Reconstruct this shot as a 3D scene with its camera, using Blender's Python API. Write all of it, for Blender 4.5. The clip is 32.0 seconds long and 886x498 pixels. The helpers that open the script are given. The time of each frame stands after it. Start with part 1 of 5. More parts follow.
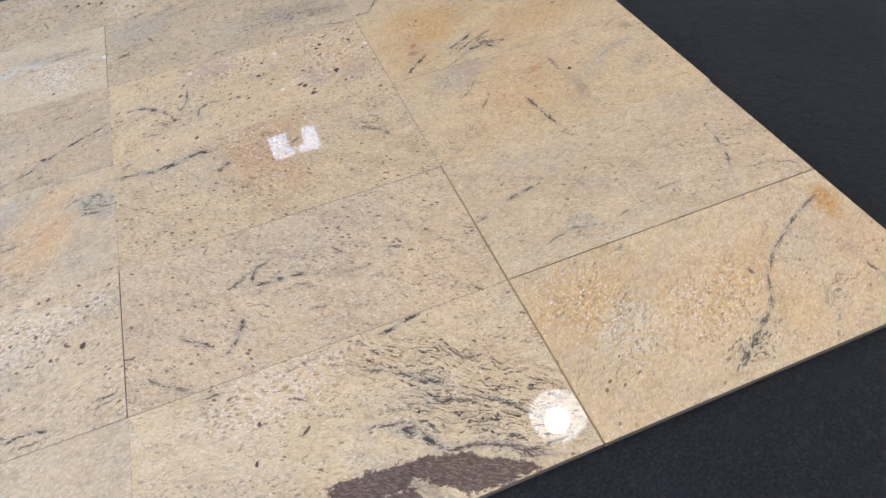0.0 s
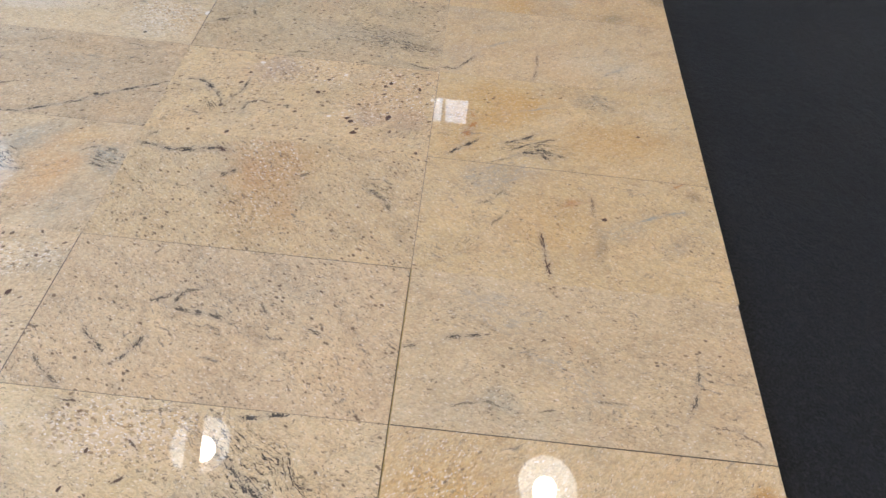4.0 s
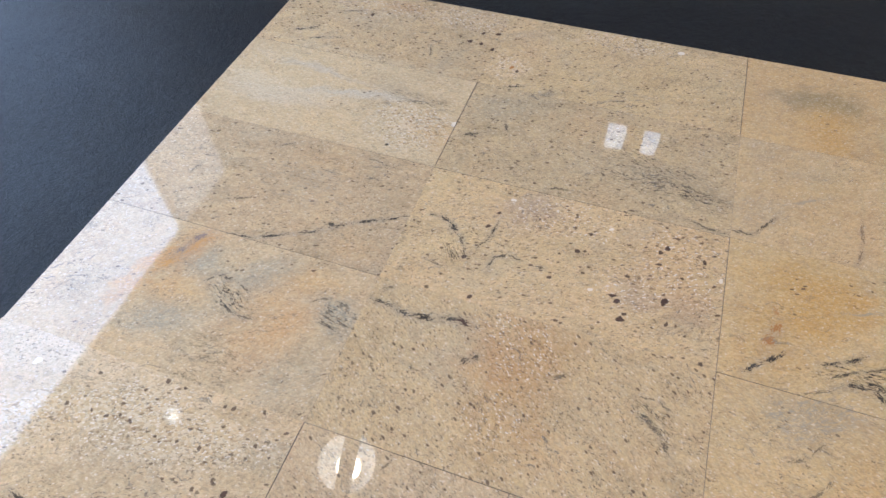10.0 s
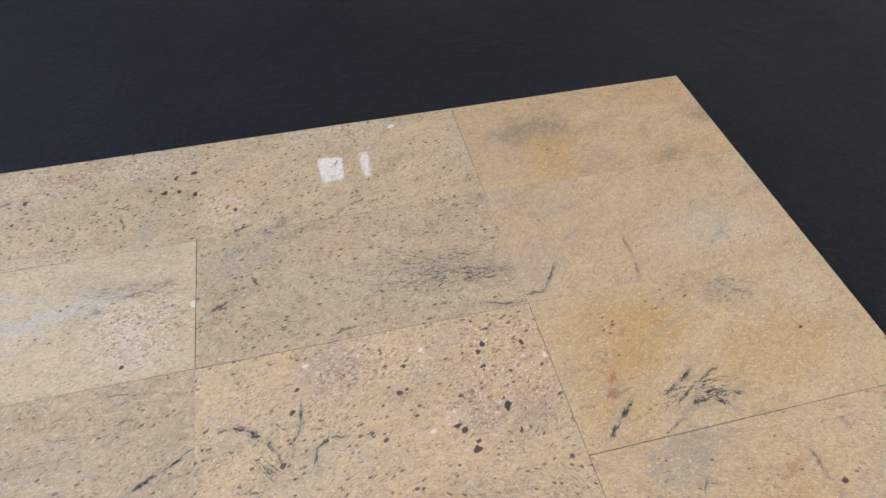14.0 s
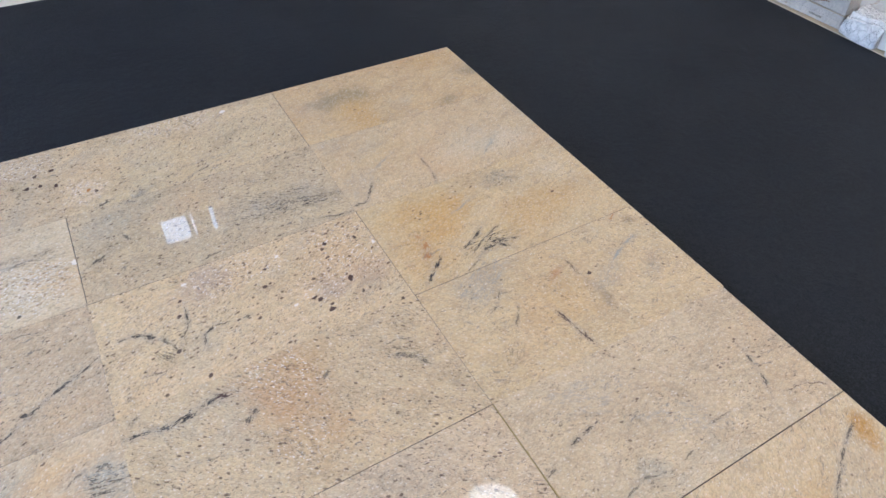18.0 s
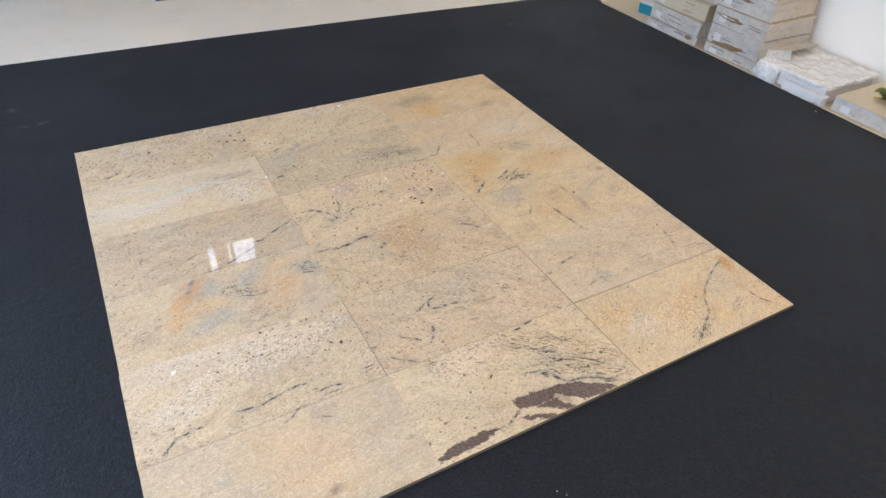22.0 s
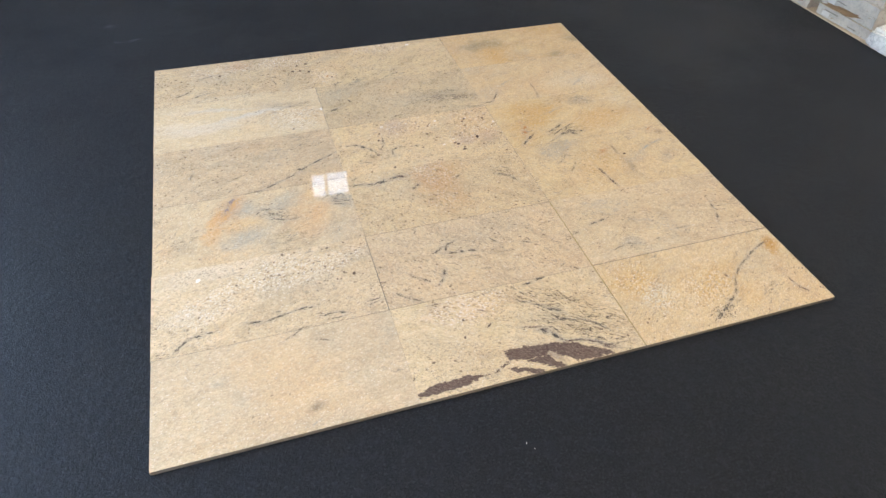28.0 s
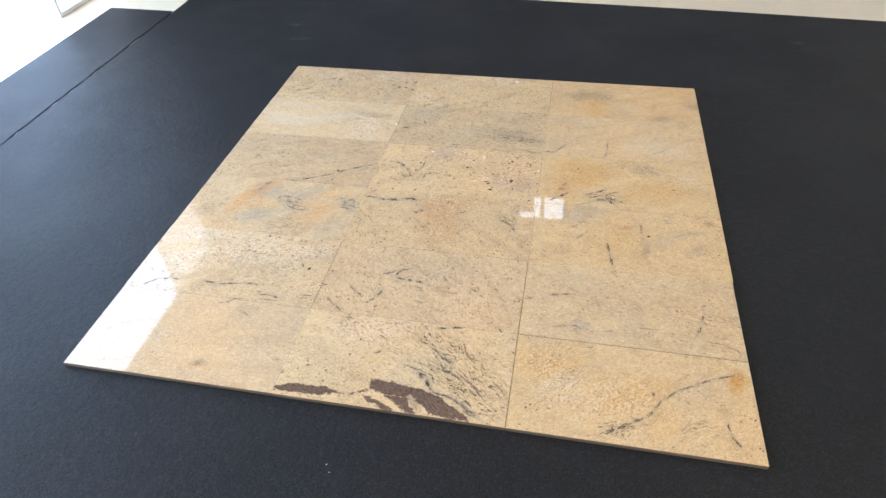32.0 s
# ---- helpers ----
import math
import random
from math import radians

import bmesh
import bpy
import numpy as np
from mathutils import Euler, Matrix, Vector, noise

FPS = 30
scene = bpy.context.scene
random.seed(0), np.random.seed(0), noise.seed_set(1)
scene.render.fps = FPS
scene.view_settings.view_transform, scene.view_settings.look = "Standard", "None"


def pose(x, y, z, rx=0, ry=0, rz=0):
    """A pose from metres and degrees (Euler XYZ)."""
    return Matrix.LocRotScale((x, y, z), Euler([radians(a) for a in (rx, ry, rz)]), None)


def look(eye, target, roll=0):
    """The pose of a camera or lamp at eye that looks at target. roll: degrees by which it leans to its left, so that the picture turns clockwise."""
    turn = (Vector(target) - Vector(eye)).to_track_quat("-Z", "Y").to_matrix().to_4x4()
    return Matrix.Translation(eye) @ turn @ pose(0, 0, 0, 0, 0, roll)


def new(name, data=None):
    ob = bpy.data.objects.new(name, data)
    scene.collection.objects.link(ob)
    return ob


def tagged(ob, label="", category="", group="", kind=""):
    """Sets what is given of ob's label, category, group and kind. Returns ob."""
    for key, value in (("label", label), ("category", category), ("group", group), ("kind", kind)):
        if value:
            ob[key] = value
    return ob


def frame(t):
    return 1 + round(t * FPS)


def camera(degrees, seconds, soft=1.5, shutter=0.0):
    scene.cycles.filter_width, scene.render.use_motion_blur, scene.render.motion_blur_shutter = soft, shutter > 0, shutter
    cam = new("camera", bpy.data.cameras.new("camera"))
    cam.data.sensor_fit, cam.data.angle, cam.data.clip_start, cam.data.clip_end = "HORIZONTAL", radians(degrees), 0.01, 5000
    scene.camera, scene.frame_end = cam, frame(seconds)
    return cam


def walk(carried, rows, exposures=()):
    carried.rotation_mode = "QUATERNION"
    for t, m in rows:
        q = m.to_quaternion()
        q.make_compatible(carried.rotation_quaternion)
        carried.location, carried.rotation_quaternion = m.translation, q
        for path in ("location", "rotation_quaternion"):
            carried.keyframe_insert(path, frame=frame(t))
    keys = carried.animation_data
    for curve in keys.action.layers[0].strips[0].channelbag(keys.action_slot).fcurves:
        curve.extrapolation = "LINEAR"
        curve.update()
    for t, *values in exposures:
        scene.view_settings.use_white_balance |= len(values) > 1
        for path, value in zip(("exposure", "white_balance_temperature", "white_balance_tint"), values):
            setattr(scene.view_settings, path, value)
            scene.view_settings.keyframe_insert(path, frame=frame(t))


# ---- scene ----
cam = camera(69.3, 32.0)
PATH = [
    (0, (0.952, -0.283, 0.849), (1.311, 0.974, -0.665), -6.9),
    (0.5, (1.009, -0.271, 0.857), (1.365, 0.984, -0.659), -5.2),
    (1, (1.067, -0.248, 0.867), (1.423, 1.011, -0.646), -4.6),
    (1.5, (1.136, -0.224, 0.88), (1.491, 1.023, -0.642), -2.6),
    (2, (1.172, -0.196, 0.885), (1.517, 1.046, -0.644), -0.6),
    (2.5, (1.183, -0.175, 0.902), (1.496, 1.072, -0.63), 2.3),
    (4.5, (1.299, -0.088, 0.973), (1.176, 1.162, -0.583), 6.2),
    (5, (1.304, -0.077, 0.987), (1.073, 1.162, -0.566), 5.6),
    (5.5, (1.299, -0.067, 1.0), (1.011, 1.158, -0.554), 4.8),
    (6, (1.278, -0.047, 1.008), (0.956, 1.172, -0.545), 4.5),
    (6.5, (1.248, -0.027, 1.014), (0.906, 1.184, -0.54), 4.5),
    (7, (1.206, 0.004, 1.014), (0.894, 1.229, -0.535), 6.0),
    (7.5, (1.15, 0.028, 1.006), (0.846, 1.25, -0.547), 6.5),
    (8, (1.096, 0.057, 1.013), (0.756, 1.289, -0.525), 5.3),
    (8.5, (1.055, 0.102, 1.016), (0.65, 1.318, -0.518), 3.0),
    (9, (1.03, 0.16, 1.015), (0.62, 1.372, -0.522), 0.8),
    (9.5, (0.996, 0.224, 1.004), (0.593, 1.394, -0.567), -0.3),
    (10, (0.975, 0.298, 0.99), (0.538, 1.451, -0.585), -1.6),
    (10.5, (0.915, 0.358, 0.977), (0.526, 1.513, -0.608), -2.7),
    (11, (0.854, 0.415, 0.992), (0.566, 1.596, -0.597), -3.6),
    (11.5, (0.814, 0.451, 0.999), (0.632, 1.655, -0.588), -2.6),
    (12, (0.805, 0.486, 0.995), (0.769, 1.735, -0.567), -2.1),
    (12.5, (0.832, 0.524, 1.005), (0.92, 1.803, -0.53), -1.0),
    (13, (0.877, 0.549, 0.996), (1.047, 1.822, -0.537), -1.1),
    (13.5, (0.902, 0.572, 1.015), (1.161, 1.822, -0.525), 0.1),
    (15.5, (0.88, 0.511, 0.909), (1.266, 1.829, -0.544), -0.6),
    (16, (0.902, 0.443, 0.895), (1.38, 1.721, -0.567), 1.1),
    (16.5, (0.936, 0.364, 0.915), (1.46, 1.641, -0.533), -0.7),
    (17, (0.94, 0.284, 0.947), (1.574, 1.512, -0.497), -0.0),
    (17.5, (0.9, 0.202, 0.995), (1.549, 1.403, -0.467), 0.6),
    (18, (0.803, 0.118, 1.062), (1.537, 1.321, -0.358), 2.0),
    (18.5, (0.717, 0.032, 1.111), (1.497, 1.219, -0.297), 1.5),
    (19, (0.681, -0.069, 1.156), (1.435, 1.151, -0.238), 0.8),
    (19.5, (0.595, -0.174, 1.203), (1.307, 1.105, -0.16), 0.7),
    (20, (0.511, -0.282, 1.232), (1.2, 1.03, -0.111), 0.6),
    (20.5, (0.375, -0.387, 1.258), (1.146, 0.907, -0.058), 1.0),
    (21, (0.304, -0.497, 1.287), (1.001, 0.829, -0.038), -0.8),
    (21.5, (0.26, -0.619, 1.306), (0.98, 0.724, 0.011), 1.4),
    (22, (0.166, -0.702, 1.328), (0.957, 0.638, 0.072), 3.0),
    (22.5, (0.031, -0.781, 1.336), (0.907, 0.54, 0.116), 2.2),
    (23, (-0.085, -0.858, 1.328), (0.812, 0.464, 0.125), 2.0),
    (23.5, (-0.141, -0.911, 1.313), (0.812, 0.403, 0.144), 2.9),
    (24, (-0.194, -0.933, 1.311), (0.702, 0.386, 0.104), 3.1),
    (24.5, (-0.174, -0.991, 1.323), (0.701, 0.359, 0.134), 3.6),
    (26.5, (-0.042, -0.977, 1.345), (0.727, 0.356, 0.069), 2.5),
    (27, (0.126, -0.97, 1.347), (0.763, 0.415, 0.053), 2.5),
    (27.5, (0.25, -0.896, 1.336), (0.836, 0.489, 0.017), 2.3),
    (28, (0.374, -0.817, 1.337), (0.842, 0.55, -0.046), 2.0),
    (28.5, (0.478, -0.791, 1.348), (0.824, 0.575, -0.071), 0.4),
    (29, (0.633, -0.785, 1.354), (0.847, 0.626, -0.046), 1.4),
    (29.5, (0.758, -0.792, 1.362), (0.853, 0.596, -0.075), 0.8),
    (30, (0.85, -0.816, 1.358), (0.931, 0.626, -0.026), -0.5),
    (30.5, (0.919, -0.881, 1.372), (0.949, 0.565, -0.01), -1.0),
    (31, (1.005, -0.878, 1.385), (0.909, 0.564, 0.003), -2.1),
    (31.5, (1.147, -0.87, 1.386), (0.921, 0.563, 0.009), -0.7),
    (32, (1.288, -0.888, 1.386), (0.959, 0.572, 0.059), -2.6),
]
EXPOSURES = [(0.0, 0.45, 5720, 10), (2.0, 0.42, 5770, 10), (5.0, 0.32, 6140, 10), (7.0, 0.31, 6140, 10), (9.0, 0.25, 6180, 10), (11.0, 0.24, 6080, 10),
             (13.0, 0.26, 5980, 11), (16.0, 0.35, 5720, 12), (18.0, 0.42, 5470, 11), (20.0, 0.45, 5670, 11), (22.0, 0.43, 6070, 10), (24.0, 0.51, 6130, 9),
             (27.0, 0.60, 6230, 7), (29.0, 0.60, 6330, 7), (32.0, 0.62, 6430, 7)]
walk(cam, [(t, look(eye, target, roll)) for t, eye, target, roll in PATH], exposures=EXPOSURES)

# ---- daylight and exposure ----
world = bpy.data.worlds.new("daylight")
scene.world = world
world.use_nodes = True
wn = world.node_tree.nodes
sky = wn.new("ShaderNodeTexSky")
sky.sky_type, sky.sun_disc = "NISHITA", False
sky.sun_elevation, sky.sun_rotation = radians(38), radians(270)
wn["Background"].inputs["Strength"].default_value = 0.1
world.node_tree.links.new(sky.outputs[0], wn["Background"].inputs["Color"])
scene.view_settings.exposure = 0.66

DOOR_GLOW = 5.4
WINDOW_GLOW = 4.0
BULB_GLOW = 90.0


# ---- material tools ----
class Graph:
    """A short way to write a node material."""

    def __init__(self, name):
        self.mat = bpy.data.materials.new(name)
        self.mat.use_nodes = True
        self.tree = self.mat.node_tree
        self.bsdf = self.tree.nodes["Principled BSDF"]
        self.coord = self.tree.nodes.new("ShaderNodeTexCoord").outputs["Object"]

    def put(self, socket, value):
        if isinstance(value, bpy.types.NodeSocket):
            self.tree.links.new(value, socket)
        elif isinstance(value, (int, float)):
            socket.default_value = value
        else:
            value = tuple(value)
            if len(socket.default_value) == 4 and len(value) == 3:
                value += (1.0,)
            socket.default_value = value

    def math(self, op, a, b=0.0, clamp=False):
        n = self.tree.nodes.new("ShaderNodeMath")
        n.operation, n.use_clamp = op, clamp
        self.put(n.inputs[0], a)
        self.put(n.inputs[1], b)
        return n.outputs[0]

    def vec(self, op, a, b=(0, 0, 0), scale=None):
        n = self.tree.nodes.new("ShaderNodeVectorMath")
        n.operation = op
        self.put(n.inputs[0], a)
        self.put(n.inputs[1], b)
        if scale is not None:
            self.put(n.inputs["Scale"], scale)
        return n.outputs["Value"] if op in ("LENGTH", "DOT_PRODUCT") else n.outputs["Vector"]

    def place(self, v, loc=(0, 0, 0), turn=0.0, size=(1, 1, 1)):
        """v seen from a patch at loc, turned by turn degrees, with half sizes size."""
        n = self.tree.nodes.new("ShaderNodeMapping")
        n.vector_type = "TEXTURE"
        self.put(n.inputs["Vector"], v)
        n.inputs["Location"].default_value = loc
        n.inputs["Rotation"].default_value = (0, 0, radians(turn))
        n.inputs["Scale"].default_value = size
        return n.outputs[0]

    def noise(self, v, scale, detail=3.0, rough=0.55, twist=0.0, colour=False):
        n = self.tree.nodes.new("ShaderNodeTexNoise")
        self.put(n.inputs["Vector"], v)
        n.inputs["Scale"].default_value, n.inputs["Detail"].default_value = scale, detail
        n.inputs["Roughness"].default_value, n.inputs["Distortion"].default_value = rough, twist
        return n.outputs["Color" if colour else "Fac"]

    def cells(self, v, scale, feature="F1", out="Distance", jitter=1.0):
        n = self.tree.nodes.new("ShaderNodeTexVoronoi")
        n.feature = feature
        self.put(n.inputs["Vector"], v)
        n.inputs["Scale"].default_value, n.inputs["Randomness"].default_value = scale, jitter
        return n.outputs[out]

    def step(self, value, lo, hi, a=0.0, b=1.0):
        n = self.tree.nodes.new("ShaderNodeMapRange")
        n.interpolation_type = "SMOOTHSTEP"
        self.put(n.inputs["Value"], value)
        for key, x in (("From Min", lo), ("From Max", hi), ("To Min", a), ("To Max", b)):
            n.inputs[key].default_value = x
        return n.outputs["Result"]

    def mix(self, fac, a, b, blend="MIX"):
        n = self.tree.nodes.new("ShaderNodeMix")
        n.data_type, n.blend_type = "RGBA", blend
        self.put(n.inputs[0], fac)
        self.put(n.inputs[6], a)
        self.put(n.inputs[7], b)
        return n.outputs[2]

    def split(self, colour, index):
        n = self.tree.nodes.new("ShaderNodeSeparateColor")
        self.put(n.inputs[0], colour)
        return n.outputs[index]

    def bump(self, height, depth, strength=1.0):
        n = self.tree.nodes.new("ShaderNodeBump")
        n.inputs["Strength"].default_value, n.inputs["Distance"].default_value = strength, depth
        self.put(n.inputs["Height"], height)
        self.put(self.bsdf.inputs["Normal"], n.outputs[0])

    def done(self, colour, rough=0.5, metal=0.0, **more):
        self.put(self.bsdf.inputs["Base Color"], colour)
        self.put(self.bsdf.inputs["Roughness"], rough)
        self.put(self.bsdf.inputs["Metallic"], metal)
        for key, value in more.items():
            self.put(self.bsdf.inputs[key.replace("_", " ")], value)
        return self.mat


def glow(name, colour, strength, body=(0.8, 0.8, 0.8)):
    """A surface that gives off light."""
    g = Graph(name)
    g.put(g.bsdf.inputs["Emission Color"], colour)
    g.put(g.bsdf.inputs["Emission Strength"], strength)
    return g.done(body, 0.6)


def painted(name, colour, rough=0.6, grain=40.0, vary=0.08, dirt=0.06, depth=0.0006):
    g = Graph(name)
    fine = g.noise(g.coord, grain, 5)
    wide = g.noise(g.coord, 2.2, 4, 0.6)
    c = g.mix(g.step(fine, 0.3, 0.7, 0, vary * 2), colour, [x * 0.72 for x in colour])
    c = g.mix(g.step(wide, 0.45, 0.75, 0, dirt * 4), c, [x * y for x, y in zip(colour, (0.72, 0.68, 0.6))])
    g.bump(fine, depth)
    return g.done(c, g.step(wide, 0.3, 0.7, rough - 0.07, rough + 0.1))


# ---- mesh tools ----
def part(name, bm, material, parent=None, label=""):
    mesh = bpy.data.meshes.new(name)
    bm.to_mesh(mesh)
    bm.free()
    ob = new(name, mesh)
    mesh.materials.append(material)
    ob.parent = parent
    return tagged(ob, label)


def block(bm, lo, hi, bevel=0.0, turn=None):
    """A box from corner to corner, its edges rounded."""
    lo, hi = Vector(lo), Vector(hi)
    made = bmesh.ops.create_cube(bm, size=1.0)["verts"]
    bmesh.ops.scale(bm, vec=hi - lo, verts=made)
    edges = list({e for v in made for e in v.link_edges})
    if bevel:
        out = bmesh.ops.bevel(bm, geom=edges, offset=bevel, segments=2, profile=0.6, affect="EDGES")
        made = list({v for f in out["faces"] for v in f.verts} | {v for v in made if v.is_valid})
    m = Matrix.Translation((lo + hi) / 2)
    bmesh.ops.transform(bm, matrix=(turn @ m) if turn else m, verts=made)
    return made


def slab(lo, hi, bevel=0.0, turn=None):
    bm = bmesh.new()
    block(bm, lo, hi, bevel, turn)
    return bm


def tube(bm, points, radius, sides=10, caps=True):
    """A round bar along points; radius is one number or one a point."""
    points = [Vector(p) for p in points]
    radii = radius if isinstance(radius, (list, tuple)) else [radius] * len(points)
    rings = []
    for n, p in enumerate(points):
        ahead = (points[min(n + 1, len(points) - 1)] - points[max(n - 1, 0)]).normalized()
        side = ahead.cross(Vector((0.13, 0.21, 1)) if abs(ahead.z) < 0.9 else Vector((1, 0.1, 0))).normalized()
        up = side.cross(ahead)
        rings.append([bm.verts.new(p + radii[n] * (math.cos(a) * side + math.sin(a) * up))
                      for a in (2 * math.pi * k / sides for k in range(sides))])
    for a, b in zip(rings, rings[1:]):
        for k in range(sides):
            bm.faces.new((a[k], a[(k + 1) % sides], b[(k + 1) % sides], b[k]))
    if caps:
        bm.faces.new(rings[0][::-1])
        bm.faces.new(rings[-1])
    bmesh.ops.recalc_face_normals(bm, faces=bm.faces[:])
    return bm


def lathe(bm, profile, sides=32):
    """A body turned round the z axis from (radius, height) pairs."""
    rings = [[bm.verts.new((r * math.cos(a), r * math.sin(a), z)) for a in (2 * math.pi * k / sides for k in range(sides))]
             for r, z in profile]
    for a, b in zip(rings, rings[1:]):
        for k in range(sides):
            bm.faces.new((a[k], a[(k + 1) % sides], b[(k + 1) % sides], b[k]))
    return bm


def smooth(ob):
    for f in ob.data.polygons:
        f.use_smooth = True
    return ob


def thing(name, at=(0, 0, 0), turn=0.0, label="", category="", group="", kind=""):
    ob = new(name)
    ob.empty_display_size = 0.05
    ob.matrix_basis = pose(*at, 0, 0, turn)
    return tagged(ob, label, category, group, kind)


def structure(name, bm, material, label, category):
    return tagged(part(name, bm, material), label, category, "", "structure")


# ---- materials ----
def concrete_material():
    g = Graph("polished_concrete")
    wide = g.noise(g.coord, 1.1, 5, 0.62, 0.6)
    mid = g.noise(g.coord, 7.0, 6, 0.65)
    fine = g.noise(g.coord, 90.0, 4)
    c = g.mix(g.step(wide, 0.3, 0.72), (0.85, 0.73, 0.58), (0.79, 0.68, 0.53))
    c = g.mix(g.step(mid, 0.5, 0.75, 0, 0.4), c, (0.66, 0.60, 0.50))
    c = g.mix(g.step(fine, 0.55, 0.75, 0, 0.2), c, (0.52, 0.47, 0.40))
    g.bump(fine, 0.0002, 0.1)
    return g.done(c, g.step(wide, 0.3, 0.7, 0.28, 0.36))


def mat_material():
    g = Graph("black_rubber_mat")
    fine = g.noise(g.coord, 210.0, 4, 0.7)
    crumb = g.split(g.cells(g.coord, 230.0, out="Color"), 0)
    clump = g.noise(g.coord, 46.0, 4, 0.7)
    wide = g.noise(g.coord, 2.4, 5, 0.6)
    c = g.mix(g.step(fine, 0.35, 0.7), (0.0112, 0.0108, 0.0115), (0.0262, 0.0256, 0.0275))
    c = g.mix(g.step(crumb, 0.80, 1.0, 0, 0.7), c, (0.033, 0.033, 0.036))
    c = g.mix(g.step(clump, 0.54, 0.64, 0, 0.75), c, (0.024, 0.024, 0.027))
    c = g.mix(g.step(g.noise(g.coord, 13.0, 5, 0.7), 0.52, 0.66, 0, 0.5), c, (0.020, 0.0205, 0.0235))
    c = g.mix(g.step(wide, 0.60, 0.8, 0, 0.25), c, (0.03, 0.03, 0.032))
    worn = g.vec("ADD", g.coord, g.vec("SCALE", g.noise(g.coord, 24.0, 3, colour=True), scale=0.06))
    for x, y, a, b, turn in ((-0.175, 2.36, 0.035, 0.02, -20), (-0.13, 2.19, 0.02, 0.012, 10), (-0.06, 2.19, 0.03, 0.016, 25), (2.41, 2.43, 0.03, 0.02, 0)):
        d = g.vec("LENGTH", g.place(worn, (x, y, 0), turn, (a, b, 1)))
        c = g.mix(g.step(d, 1.2, 0.3, 0, 0.5), c, (0.10, 0.105, 0.11))
    g.bump(g.math("ADD", fine, g.math("MULTIPLY", clump, 1.6)), 0.0022, 0.9)
    return g.done(c, g.step(wide, 0.3, 0.7, 0.40, 0.50), Specular_IOR_Level=0.09, Sheen_Weight=0.02, Sheen_Roughness=0.45, Sheen_Tint=(0.85, 0.9, 1.0))


concrete = concrete_material()
rubber = mat_material()
white_paint = painted("white_wall_paint", (0.84, 0.75, 0.62), 0.65, 60, 0.02, 0.02)
ceiling_paint = painted("ceiling_paint", (0.80, 0.79, 0.77), 0.8, 30, 0.03, 0.04)
dark_steel = painted("dark_steel", (0.06, 0.06, 0.065), 0.4, 80)
grey_steel = painted("grey_blue_steel", (0.36, 0.42, 0.52), 0.4, 60)
aluminium = painted("window_frame_paint", (0.7, 0.7, 0.7), 0.4, 60)
sky_glow = glow("overcast_daylight", (0.48, 0.67, 1.0), DOOR_GLOW)
# glow that stands in for the bright white wall beside the doorway
side_glow = glow("bright_wall_glow", (0.66, 0.79, 1.0), DOOR_GLOW * 0.28)
window_glow = glow("window_daylight", (0.66, 0.79, 1.0), WINDOW_GLOW)
shaded_glow = glow("shaded_window_daylight", (0.78, 0.87, 1.0), WINDOW_GLOW * 0.13)

# ---- the room ----
X0, X1, Y0, Y1, TOP = -1.64, 3.58, -3.4, 6.55, 5.3
structure("ground", slab((-8, -9, -0.3), (9, 11, -0.006)), concrete, "pale polished concrete floor with faint stains", "floor")
structure("wall_east", slab((X1, Y0, -0.006), (X1 + 0.15, Y1, TOP)), white_paint, "plain white painted wall behind stacked cartons", "wall")
structure("wall_south", slab((-4.5, Y0 - 0.15, -0.006), (X1 + 0.15, Y0, TOP)), white_paint, "plain white painted wall closing the showroom", "wall")
structure("ceiling", slab((-4.5, Y0 - 0.15, TOP), (X1 + 0.15, Y1 + 0.15, TOP + 0.15)), ceiling_paint, "pale ceiling over the showroom", "ceiling")
DOOR_Y0, DOOR_Y1, DOOR_TOP, PIER = -1.6, 2.28, 2.31, 2.86


def west_wall():
    bm = bmesh.new()
    block(bm, (X0 - 0.16, Y0, -0.006), (X0, DOOR_Y0, TOP))
    block(bm, (X0 - 0.16, DOOR_Y0, DOOR_TOP), (X0, DOOR_Y1, TOP))
    block(bm, (X0 - 0.16, DOOR_Y1, DOOR_TOP), (X0, PIER, TOP))
    block(bm, (X0 - 0.16, DOOR_Y1, -0.006), (X0 - 0.03, PIER, DOOR_TOP))
    return structure("wall_west", bm, white_paint, "white wall with a wide open doorway to daylight", "wall")


west_wall()
structure("wall_side_bay", slab((-4.5, PIER - 0.16, -0.006), (X0 - 0.16, PIER, TOP)), ceiling_paint, "dim side wall of the rear bay", "wall")
structure("wall_far_west", slab((-4.65, PIER - 0.16, -0.006), (-4.5, Y1 + 0.15, TOP)), ceiling_paint, "dim end wall of the rear bay", "wall")
structure("backdrop", slab((X0 - 0.05, DOOR_Y0 + 0.002, -0.004), (X0 - 0.03, DOOR_Y1 - 0.002, DOOR_TOP - 0.002)), sky_glow,
          "bright overcast daylight outside the doorway", "daylight")

